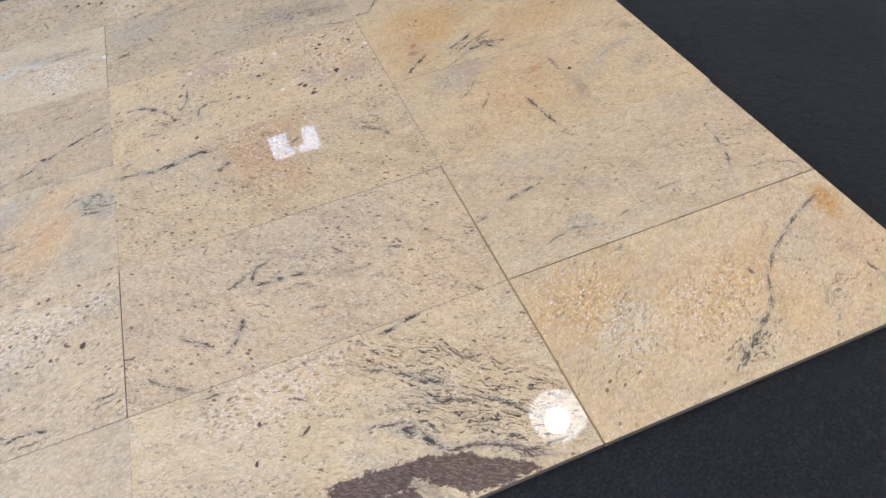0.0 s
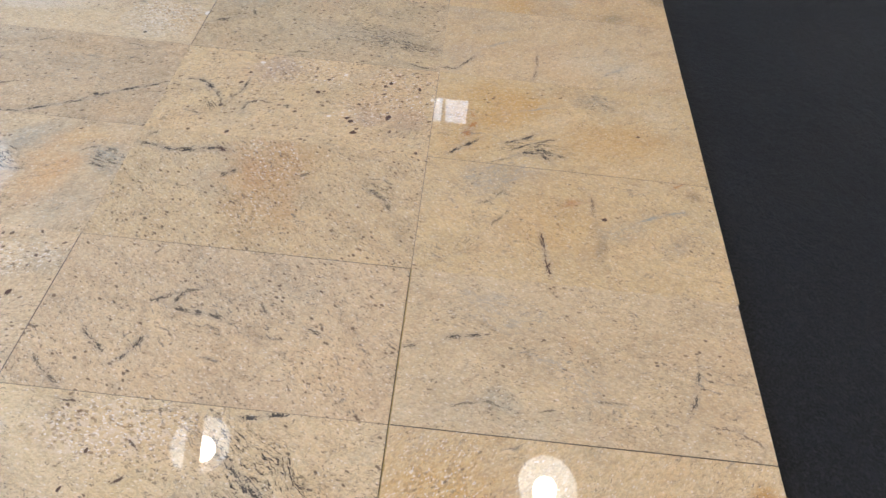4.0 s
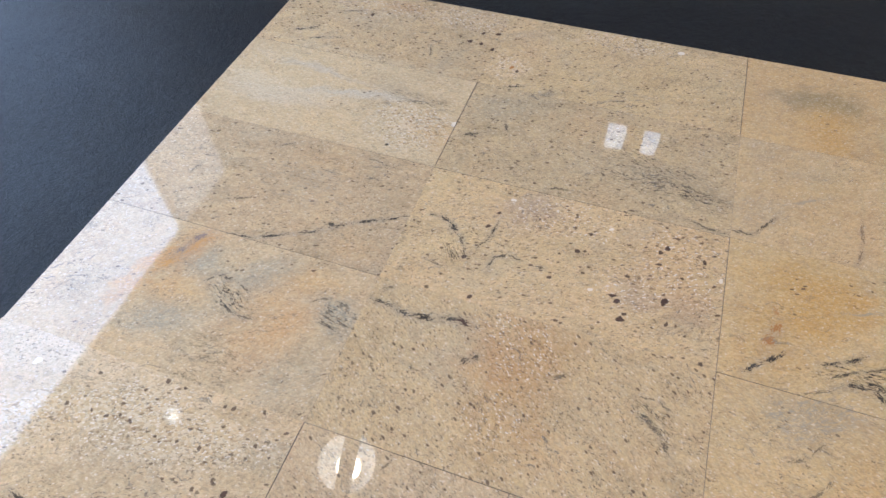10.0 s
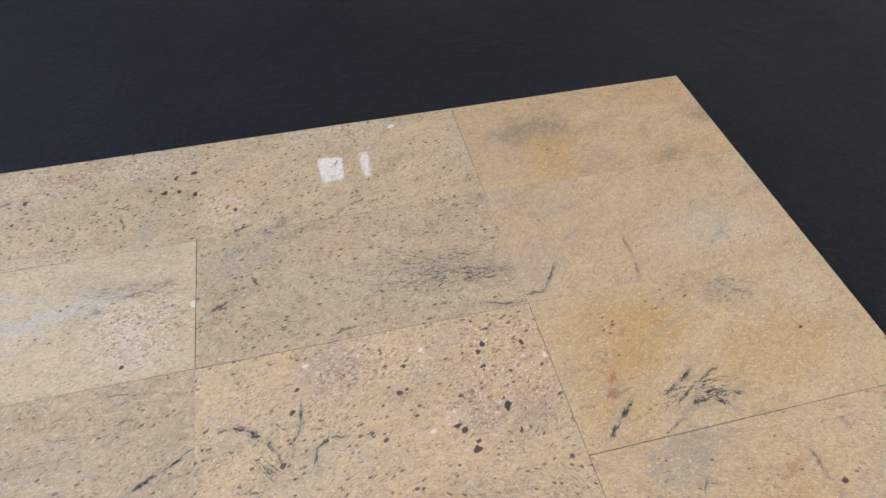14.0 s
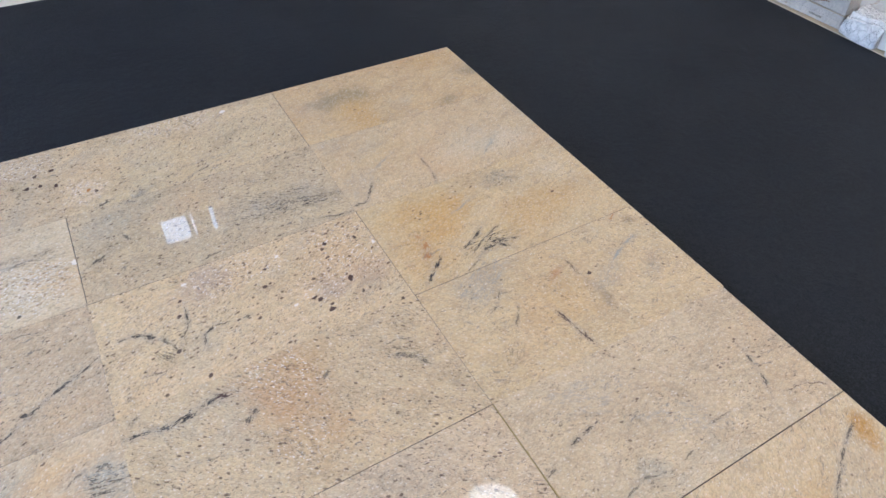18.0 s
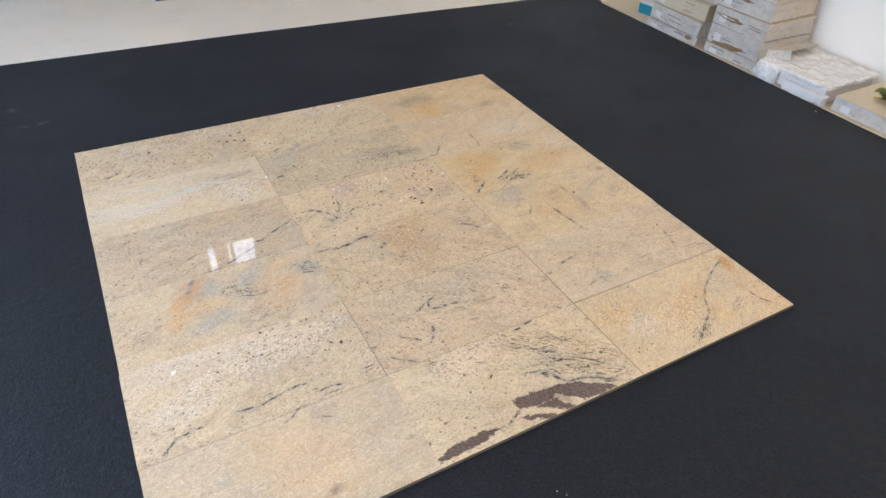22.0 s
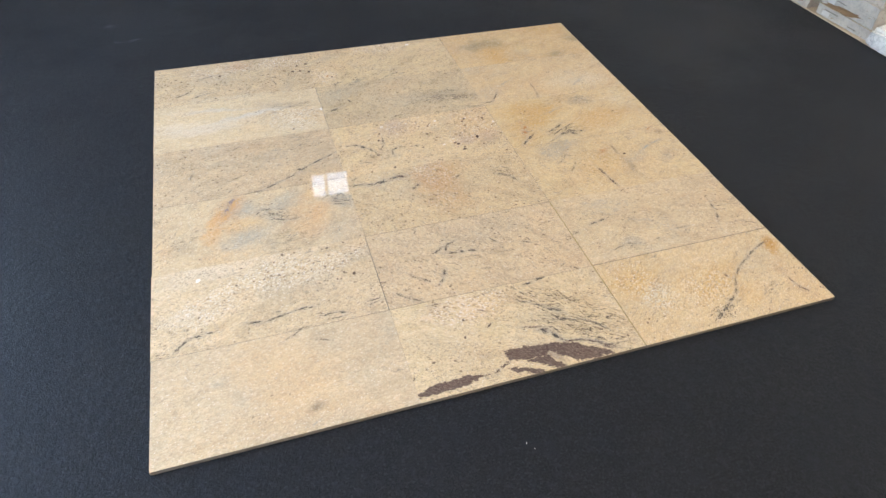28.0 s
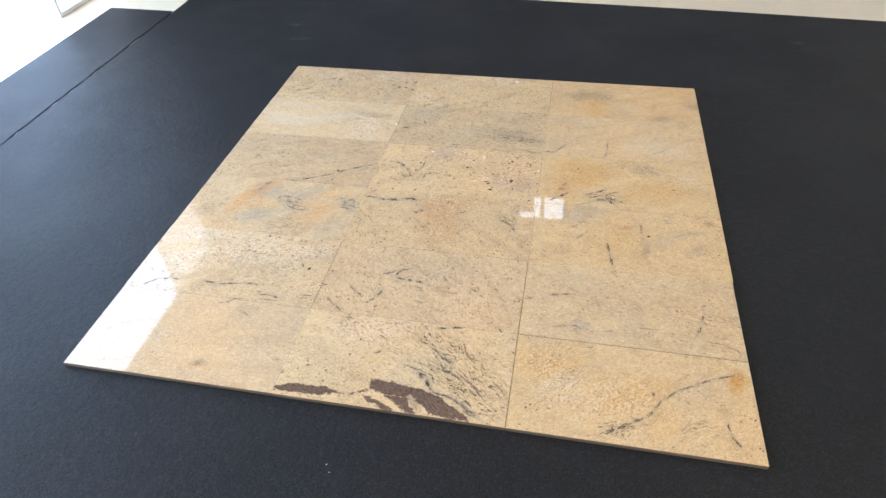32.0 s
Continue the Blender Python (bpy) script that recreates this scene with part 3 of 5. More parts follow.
granite_tile(1, 0, "cream granite tile with dark brown patches along its edge", -0.0004, -0.0009, -0.01, base=(0.58,0.46,0.31), second=(0.60,0.50,0.36), flow=-18, flecks=0.75, coarse=0.35, features=(
    ("speckle", (0.70, 0.53, 0.36), 0.85, -0.104, 0.103, 0.11, 0.04, 10),
    ("speckle", (0.70, 0.53, 0.36), 0.6, -0.112, 0.098, 0.1, 0.05, 0),
    ("blotch", PEACH, 0.4, -0.075, 0.101, 0.091, 0.035, -7),
    ("blotch", (0.60,0.42,0.20), 0.3, -0.057, 0.013, 0.037, 0.04, -16),
    ("blotch", GREY, 0.35, -0.194, -0.012, 0.091, 0.05, -20),
    ("streaky", (0.05,0.035,0.028), 0.95, 0.151, 0.036, 0.163, 0.055, -35),
    ("streaky", (0.05,0.035,0.028), 0.9, 0.170, -0.054, 0.136, 0.035, -30),
    *vein(INK, 0.95, (0.076, 0.137), (0.113, 0.145), (0.157, 0.154), width=0.005),
    *vein(INK, 0.9, (0.032, 0.088), (0.07, 0.071), (0.113, 0.043), (0.153, 0.008), width=0.005),
    *vein(BROWN, 0.9, (0.015, -0.002), (0.078, -0.022), width=0.004),
    *vein(BROWN, 0.95, (0.055, -0.024), (0.091, -0.037), (0.109, -0.075), (0.181, -0.097), (0.232, -0.14), width=0.006),
    *vein(INK, 0.8, (0.109, -0.004), (0.192, -0.026), (0.246, -0.084), width=0.004),
    ("flake", BROWN, 0.96, [(-0.297, -0.155), (-0.261, -0.149), (-0.188, -0.135), (-0.111, -0.131), (-0.111, -0.122), (-0.168, -0.111), (-0.262, -0.111), (-0.31, -0.129)], 0, 0, 0, 0),
    ("flake", BROWN, 0.96, [(-0.053, -0.094), (-0.014, -0.105), (0.045, -0.106), (0.069, -0.074), (-0.006, -0.065), (-0.06, -0.064)], 0, 0, 0, 0),
    ("flake", BROWN, 0.96, [(0.051, -0.151), (0.08, -0.151), (0.045, -0.106), (-0.014, -0.105)], 0, 0, 0, 0),
    ("flake", BROWN, 0.96, [(0.079, -0.119), (0.121, -0.148), (0.217, -0.151), (0.209, -0.137), (0.116, -0.083), (0.069, -0.074), (0.049, -0.084)], 0, 0, 0, 0),
    ("flake", BROWN, 0.96, [(-0.056, -0.131), (0.004, -0.154), (0.027, -0.15), (-0.026, -0.126), (-0.067, -0.116)], 0, 0, 0, 0),
    *vein(BROWN, 0.9, (-0.112, -0.128), (-0.085, -0.112), (-0.056, -0.099), width=0.005),
    *vein(INK, 0.95, (0.058, -0.025), (0.085, -0.045), (0.104, -0.067), width=0.006),
    *vein(BROWN, 0.9, (0.105, -0.072), (0.152, -0.088), (0.2, -0.109), (0.247, -0.136), width=0.004),
    ("blotch", (0.20, 0.135, 0.10), 0.6, 0.057, -0.102, 0.03, 0.018, -35),
    *vein(BROWN, 0.9, (-0.078, 0.02), (-0.051, 0.032), width=0.004),
    ("dot", BROWN, 0.95, -0.138, 0.006, 0.004, 0.003, 70),
    *vein(BROWN, 0.8, (-0.199, 0.138), (-0.162, 0.136), width=0.004),
    ("dot", BROWN, 0.9, -0.126, 0.064, 0.004, 0.003, 70),
    *vein(BROWN, 0.8, (-0.076, 0.088), (-0.052, 0.072), width=0.003),
))
granite_tile(2, 0, "golden granite tile with a winding blue-grey vein", -0.0009, -0.0009, 0.03, trim=0.005, base=(0.55,0.42,0.25), second=(0.57,0.46,0.31), flow=38, flecks=0.5, coarse=0.2, features=(
    ("speckle", (0.72, 0.52, 0.28), 0.7, -0.210, 0.069, 0.07, 0.07, 20),
    ("speckle", (0.72, 0.54, 0.32), 0.7, -0.037, -0.019, 0.09, 0.06, 25),
    ("speckle", (0.66, 0.60, 0.46), 0.6, -0.184, -0.013, 0.06, 0.05, 30),
    ("blotch", GOLD, 0.75, -0.212, 0.056, 0.084, 0.06, 19),
    ("blotch", GOLD, 0.55, -0.009, 0.003, 0.117, 0.05, 20),
    ("blotch", GOLD, 0.4, 0.064, -0.053, 0.065, 0.05, 27),
    ("blotch", GREY, 0.5, -0.235, 0.128, 0.045, 0.03, -3),
    ("blotch", GREY, 0.5, -0.140, 0.036, 0.130, 0.02, 37),
    ("blotch", GREY, 0.45, 0.170, 0.028, 0.083, 0.035, 33),
    ("blotch", PEACH, 0.4, 0.252, -0.058, 0.070, 0.05, -68),
    *vein(INK, 0.8, (0.27, 0.101), (0.214, 0.082), (0.159, 0.055), (0.117, 0.027), width=0.0045),
    *vein(INK, 0.8, (0.119, 0.032), (0.078, -0.002), (0.056, -0.038), (0.028, -0.066), width=0.0045),
    *vein(INK, 0.85, (0.03, -0.062), (-0.004, -0.086), (-0.039, -0.105), (-0.067, -0.126), width=0.006),
    ("streaky", INK, 0.75, -0.035, -0.102, 0.062, 0.018, 24),
    ("streaky", INK, 0.5, 0.161, -0.079, 0.044, 0.02, 25),
    *vein(BROWN, 0.8, (0.052, 0.018), (0.058, 0.003), width=0.006),
    *vein(BROWN, 0.8, (0.226, -0.043), (0.23, -0.087), (0.25, -0.124), width=0.0035),
    ("blotch", OCHRE, 0.8, 0.268, 0.079, 0.028, 0.014, -98),
    ("blotch", BLUE_GREY, 0.4, 0.013, 0.138, 0.019, 0.015, 0),
))
granite_tile(0, 1, "beige granite tile with pale bands and dark wavy veins", -0.0015, 0, -0.02, base=(0.51,0.41,0.29), second=(0.58,0.47,0.35), flow=14, flecks=0.75, coarse=0.25, features=(
    ("speckle", (0.69, 0.55, 0.38), 0.8, 0.059, 0.058, 0.12, 0.06, 15),
    ("speckle", (0.70, 0.57, 0.40), 0.75, -0.027, 0.067, 0.17, 0.045, 18),
    ("speckle", (0.69, 0.55, 0.38), 0.8, 0.193, 0.071, 0.09, 0.04, 18),
    ("speckle", (0.69, 0.55, 0.38), 0.7, -0.175, -0.021, 0.1, 0.05, 25),
    ("blotch", WHITE, 0.18, -0.134, 0.129, 0.140, 0.035, 3),
    ("blotch", WHITE, 0.12, -0.197, -0.025, 0.087, 0.02, 14),
    ("blotch", GREY, 0.45, 0.101, -0.002, 0.119, 0.04, 4),
    ("blotch", (0.40,0.29,0.18), 0.4, 0.045, 0.046, 0.057, 0.02, 2),
    *vein(INK, 0.95, (-0.254, -0.143), (-0.211, -0.107), (-0.176, -0.098), (-0.142, -0.1), width=0.0045),
    *vein(INK, 0.95, (-0.064, -0.095), (-0.017, -0.1), (0.057, -0.085), (0.111, -0.081), width=0.0045),
    *vein(INK, 0.9, (0.128, -0.123), (0.169, -0.118), (0.197, -0.129), width=0.0045),
    *vein(INK, 0.7, (0.143, -0.141), (0.195, -0.137), width=0.003),
    *vein(INK, 0.8, (0.033, -0.161), (0.098, -0.148), width=0.003),
    *vein(INK, 0.95, (0.257, -0.105), (0.302, -0.104), width=0.004),
    *vein(INK, 0.8, (0.261, -0.118), (0.295, -0.113), width=0.003),
    *vein(INK, 0.8, (0.257, -0.145), (0.301, -0.159), width=0.003),
    ("dot", BROWN, 0.95, 0.244, 0.011, 0.007, 0.00525, 70),
    ("blotch", BLUE_GREY, 0.5, 0.270, 0.089, 0.043, 0.025, -11),
    ("dot", WHITE, 0.95, -0.182, 0.101, 0.009, 0.00675, 70),
    ("dot", BROWN, 0.8, -0.062, 0.117, 0.0045, 0.0033749999999999995, 20),
    ("dot", BROWN, 0.8, 0.029, 0.116, 0.0035, 0.002625, 57),
    ("dot", BROWN, 0.8, 0.057, 0.143, 0.005, 0.00375, 94),
    ("dot", BROWN, 0.8, 0.090, 0.140, 0.0035, 0.002625, 131),
    ("dot", BROWN, 0.8, 0.172, 0.134, 0.004, 0.003, 28),
    ("dot", BROWN, 0.8, 0.187, 0.135, 0.0045, 0.0033749999999999995, 65),
    ("dot", BROWN, 0.8, 0.237, 0.147, 0.0035, 0.002625, 102),
    ("dot", BROWN, 0.8, 0.040, 0.061, 0.005, 0.00375, 139),
    ("dot", BROWN, 0.8, 0.091, 0.053, 0.0035, 0.002625, 36),
    ("dot", BROWN, 0.8, 0.129, 0.057, 0.004, 0.003, 73),
    ("dot", BROWN, 0.8, 0.169, 0.060, 0.0045, 0.0033749999999999995, 110),
    ("dot", BROWN, 0.8, 0.251, 0.093, 0.0035, 0.002625, 147),
    ("dot", BROWN, 0.8, -0.005, 0.056, 0.005, 0.00375, 44),
    ("dot", BROWN, 0.8, 0.017, 0.065, 0.0035, 0.002625, 81),
    ("dot", BROWN, 0.8, -0.035, 0.057, 0.004, 0.003, 118),
    ("dot", BROWN, 0.8, -0.081, 0.053, 0.0045, 0.0033749999999999995, 155),
    ("dot", BROWN, 0.8, 0.282, 0.081, 0.0035, 0.002625, 52),
    ("dot", BROWN, 0.8, 0.194, 0.000, 0.005, 0.00375, 89),
    ("dot", BROWN, 0.8, 0.217, 0.022, 0.0035, 0.002625, 126),
    ("dot", BROWN, 0.8, 0.289, 0.125, 0.004, 0.003, 23),
))
granite_tile(1, 1, "rosy grey granite tile with thin blue-black veins", -0.0004, -0.0005, -0.03, base=(0.50,0.39,0.28), second=(0.54,0.43,0.31), flow=-30, flecks=0.95, coarse=0.0, features=(
    *vein(INK, 0.9, (-0.219, -0.037), (-0.192, -0.064), (-0.168, -0.081), width=0.005),
    *vein(INK, 0.9, (-0.147, -0.102), (-0.132, -0.077), (-0.113, -0.044), width=0.005),
    *vein(INK, 0.8, (-0.13, 0.019), (-0.099, 0.044), (-0.055, 0.061), width=0.005),
    *vein(INK, 0.85, (-0.094, 0.02), (-0.053, 0.012), (-0.032, 0.011), (0.007, 0.003), width=0.006),
    *vein(INK, 0.8, (-0.094, 0.02), (-0.084, 0.052), width=0.005),
    *vein(INK, 0.7, (0.057, 0.043), (0.076, 0.015), width=0.004),
    *vein(INK, 0.8, (0.143, 0.001), (0.175, -0.009), width=0.004),
    *vein(INK, 0.7, (-0.28, -0.097), (-0.242, -0.127), (-0.213, -0.149), width=0.005),
    *vein(INK, 0.6, (-0.163, 0.116), (-0.144, 0.148), width=0.003),
    *vein(INK, 0.6, (0.05, 0.188), (0.115, 0.194), (0.173, 0.181), width=0.003),
    ("blotch", GREY, 0.35, 0.005, 0.083, 0.142, 0.05, 0),
    ("blotch", PEACH, 0.3, 0.223, -0.081, 0.067, 0.05, -5),
))
granite_tile(2, 1, "muted grey-beige granite tile with faint wavy veins", -0.0009, 0.0004, 0.03, trim=0.005, base=(0.50,0.40,0.28), second=(0.54,0.44,0.31), flow=-8, flecks=0.6, coarse=0.1, features=(
    *vein(INK, 0.9, (-0.232, 0.011), (-0.198, 0.017), (-0.165, 0.025), width=0.005),
    *vein(INK, 0.7, (-0.301, -0.015), (-0.272, -0.002), width=0.006),
    ("blotch", BLUE_GREY, 0.45, -0.144, -0.094, 0.025, 0.014, 5),
    *vein(INK, 0.6, (-0.226, -0.111), (-0.164, -0.095), (-0.119, -0.103), width=0.003),
    *vein(INK, 0.9, (0.212, 0.008), (0.198, -0.028), width=0.005),
    *vein(INK, 0.9, (0.201, -0.033), (0.177, -0.091), width=0.004),
    *vein(BROWN, 0.7, (0.202, -0.102), (0.246, -0.101), (0.296, -0.129), width=0.003),
    ("streaky", GREY, 0.7, -0.017, -0.045, 0.097, 0.03, -25),
    ("streaky", GREY, 0.6, -0.139, 0.082, 0.103, 0.04, -12),
    *vein(INK, 0.6, (0.012, -0.077), (0.076, -0.075), width=0.003),
    *vein(INK, 0.6, (-0.069, -0.103), (-0.037, -0.1), width=0.003),
))
granite_tile(0, 2, "peach and blue-grey swirled granite tile", 0.0004, -0.0004, -0.02, base=(0.50,0.41,0.30), second=(0.53,0.42,0.30), flow=25, flecks=0.55, coarse=0.0, features=(
    ("blotch", BLUE_GREY, 0.75, -0.047, 0.064, 0.05, 0.022, 35),
    ("blotch", BLUE_GREY, 0.7, 0.101, 0.085, 0.05, 0.025, 10),
    ("blotch", BLUE_GREY, 0.8, 0.261, 0.047, 0.05, 0.03, -20),
    ("blotch", BLUE_GREY, 0.7, -0.051, -0.059, 0.06, 0.03, 20),
    ("blotch", (0.64, 0.38, 0.18), 0.8, 0.191, -0.014, 0.06, 0.035, 60),
    ("blotch", (0.66, 0.42, 0.20), 0.7, 0.201, 0.099, 0.06, 0.02, 5),
    ("blotch", (0.68, 0.45, 0.22), 0.8, -0.031, 0.000, 0.05, 0.02, -5),
    ("blotch", (0.62, 0.39, 0.20), 0.6, 0.153, -0.086, 0.04, 0.03, 45),
    ("blotch", (0.66, 0.36, 0.14), 1.0, -0.118, -0.006, 0.06, 0.016, 72),
    ("blotch", (0.66, 0.36, 0.14), 1.0, -0.131, 0.022, 0.06, 0.015, 70),
    ("blotch", (0.60,0.31,0.12), 0.9, -0.074, 0.079, 0.068, 0.03, 63),
    *vein((0.60,0.30,0.09), 0.7, (-0.107, 0.02), (-0.079, 0.079), (-0.047, 0.142), width=0.013),
    *vein((0.20,0.16,0.17), 0.8, (-0.091, 0.071), (-0.08, 0.1), (-0.056, 0.145), width=0.008),
    ("blotch", BLUE_GREY, 0.7, -0.036, 0.076, 0.045, 0.03, 40),
    ("blotch", BLUE_GREY, 0.75, 0.073, 0.015, 0.051, 0.03, -26),
    ("streaky", INK, 0.95, 0.069, 0.015, 0.056, 0.026, -27),
    *vein(INK, 0.8, (-0.001, 0.036), (0.017, 0.058), (0.06, 0.057), (0.096, 0.039), width=0.004),
    *vein(INK, 0.8, (0.052, 0.003), (0.095, -0.014), (0.131, -0.011), width=0.004),
    ("blotch", (0.60,0.36,0.17), 0.5, 0.148, 0.020, 0.067, 0.05, 57),
    ("blotch", (0.60,0.36,0.17), 0.4, -0.066, -0.007, 0.063, 0.03, 26),
    ("blotch", BLUE_GREY, 0.6, 0.274, 0.049, 0.048, 0.035, -18),
    ("streaky", INK, 0.7, 0.274, 0.043, 0.046, 0.03, -11),
    *vein(INK, 0.7, (0.211, 0.061), (0.239, 0.077), (0.288, 0.07), width=0.003),
    *vein(INK, 0.8, (0.231, 0.031), (0.286, 0.013), width=0.004),
    ("blotch", BLUE_GREY, 0.5, -0.032, -0.050, 0.066, 0.03, 30),
    ("blotch", BLUE_GREY, 0.5, 0.111, 0.091, 0.042, 0.03, 41),
    ("streaky", INK, 0.45, 0.099, -0.108, 0.066, 0.05, -5),
    ("blotch", BLUE_GREY, 0.4, 0.233, -0.104, 0.061, 0.04, 8),
))
granite_tile(1, 2, "tan granite tile with a black streak and rusty cloud", 0.0002, 0.0003, 0.04, base=(0.52,0.41,0.27), second=(0.55,0.43,0.28), flow=-35, flecks=0.9, coarse=0.1, features=(
    ("speckle", (0.62, 0.40, 0.22), 0.85, -0.017, 0.099, 0.08, 0.06, -50),
    ("speckle", (0.64, 0.43, 0.24), 0.7, -0.025, -0.046, 0.05, 0.05, 0),
    ("blotch", (0.50,0.26,0.11), 0.6, -0.030, 0.035, 0.086, 0.055, -55),
    ("blotch", (0.50,0.29,0.12), 0.45, 0.040, 0.102, 0.051, 0.05, -1),
    ("blotch", (0.50,0.30,0.12), 0.4, -0.013, -0.054, 0.044, 0.05, -6),
    *vein(INK, 0.98, (-0.299, 0.102), (-0.255, 0.096), (-0.214, 0.092), width=0.006),
    *vein(INK, 0.98, (-0.219, 0.092), (-0.165, 0.101), (-0.128, 0.109), width=0.0085),
    *vein(BROWN, 0.95, (-0.142, 0.108), (-0.105, 0.105), width=0.01),
    *vein(INK, 0.7, (-0.287, 0.127), (-0.26, 0.141), width=0.005),
    *vein(INK, 0.8, (-0.107, 0.027), (-0.092, 0.043), (-0.075, 0.052), width=0.007),
    *vein(INK, 0.6, (0.045, 0.048), (0.074, 0.07), width=0.005),
    ("streaky", INK, 0.8, 0.218, 0.038, 0.035, 0.022, -17),
    *vein(INK, 0.6, (0.188, 0.064), (0.22, 0.071), (0.25, 0.053), width=0.003),
    *vein(INK, 0.7, (0.204, 0.027), (0.234, 0.013), (0.252, -0.02), width=0.005),
    *vein(INK, 0.5, (-0.201, -0.003), (-0.149, -0.014), width=0.003),
    ("blotch", BLUE_GREY, 0.4, 0.009, -0.030, 0.012, 0.012, -31),
))
granite_tile(2, 2, "yellow-beige granite tile with an upright brown scar", 0.0001, -0.0005, 0.01, base=(0.55,0.42,0.25), second=(0.56,0.44,0.27), flow=-15, flecks=0.5, coarse=0.2, features=(
    ("blotch", GOLD, 0.35, -0.033, -0.005, 0.092, 0.08, 49),
    *vein(BROWN, 0.97, (-0.065, -0.018), (-0.051, -0.081), (-0.044, -0.148), width=0.0055),
    *vein(BROWN, 0.6, (0.046, 0.092), (0.048, 0.025), width=0.006),
    ("blotch", (0.25,0.18,0.11), 0.4, 0.056, -0.063, 0.045, 0.012, -85),
    ("blotch", RUST, 0.6, 0.005, 0.051, 0.024, 0.008, 29),
    ("dot", BROWN, 0.95, 0.067, 0.023, 0.0055, 0.004125, 20),
    ("blotch", BLUE_GREY, 0.55, 0.097, -0.007, 0.059, 0.022, 42),
    *vein(BLUE_GREY, 0.8, (0.131, 0.028), (0.192, 0.054), (0.242, 0.066), width=0.005),
    ("blotch", BLUE_GREY, 0.4, 0.214, -0.017, 0.061, 0.018, 43),
    ("streaky", INK, 0.5, -0.204, -0.077, 0.031, 0.02, 46),
    *vein(INK, 0.6, (-0.174, -0.039), (-0.127, 0.023), width=0.004),
    *vein(RUST, 0.7, (0.215, 0.13), (0.256, 0.153), width=0.004),
    ("blotch", BROWN, 0.35, 0.268, 0.123, 0.009, 0.01, 21),
    ("blotch", GREY, 0.7, -0.145, 0.117, 0.11, 0.045, 30),
    ("streaky", GREY, 0.8, -0.153, 0.124, 0.10, 0.04, 30),
    *vein(INK, 0.6, (-0.188, 0.029), (-0.157, 0.050), (-0.131, 0.081), width=0.004),
))
granite_tile(0, 3, "brownish grey granite tile with one long dark vein", 0.0002, 0, -0.03, base=(0.46,0.36,0.255), second=(0.50,0.39,0.275), flow=16, flecks=0.8, coarse=0.0, features=(
    *vein(INK, 0.95, (-0.029, -0.159), (0.032, -0.15), (0.098, -0.117), (0.15, -0.09), width=0.004),
    ("dot", INK, 0.9, 0.165, -0.066, 0.006, 0.0045, 20),
    *vein(INK, 0.95, (0.16, -0.078), (0.208, -0.047), (0.255, -0.021), (0.308, 0.007), width=0.004),
    ("blotch", BLUE_GREY, 0.4, -0.107, 0.125, 0.042, 0.025, 27),
    *vein(INK, 0.6, (-0.049, 0.105), (-0.013, 0.124), width=0.004),
    ("streaky", GREY, 0.5, 0.051, 0.024, 0.132, 0.06, -5),
    ("blotch", PEACH, 0.3, 0.066, 0.084, 0.061, 0.03, 8),
    ("blotch", PEACH, 0.35, 0.236, -0.108, 0.068, 0.02, 21),
    *vein(INK, 0.6, (-0.072, -0.073), (-0.022, -0.051), width=0.003),
    *vein(INK, 0.6, (-0.191, -0.026), (-0.18, 0.001), width=0.004),
    *vein(INK, 0.5, (0.148, 0.131), (0.214, 0.124), width=0.003),
))
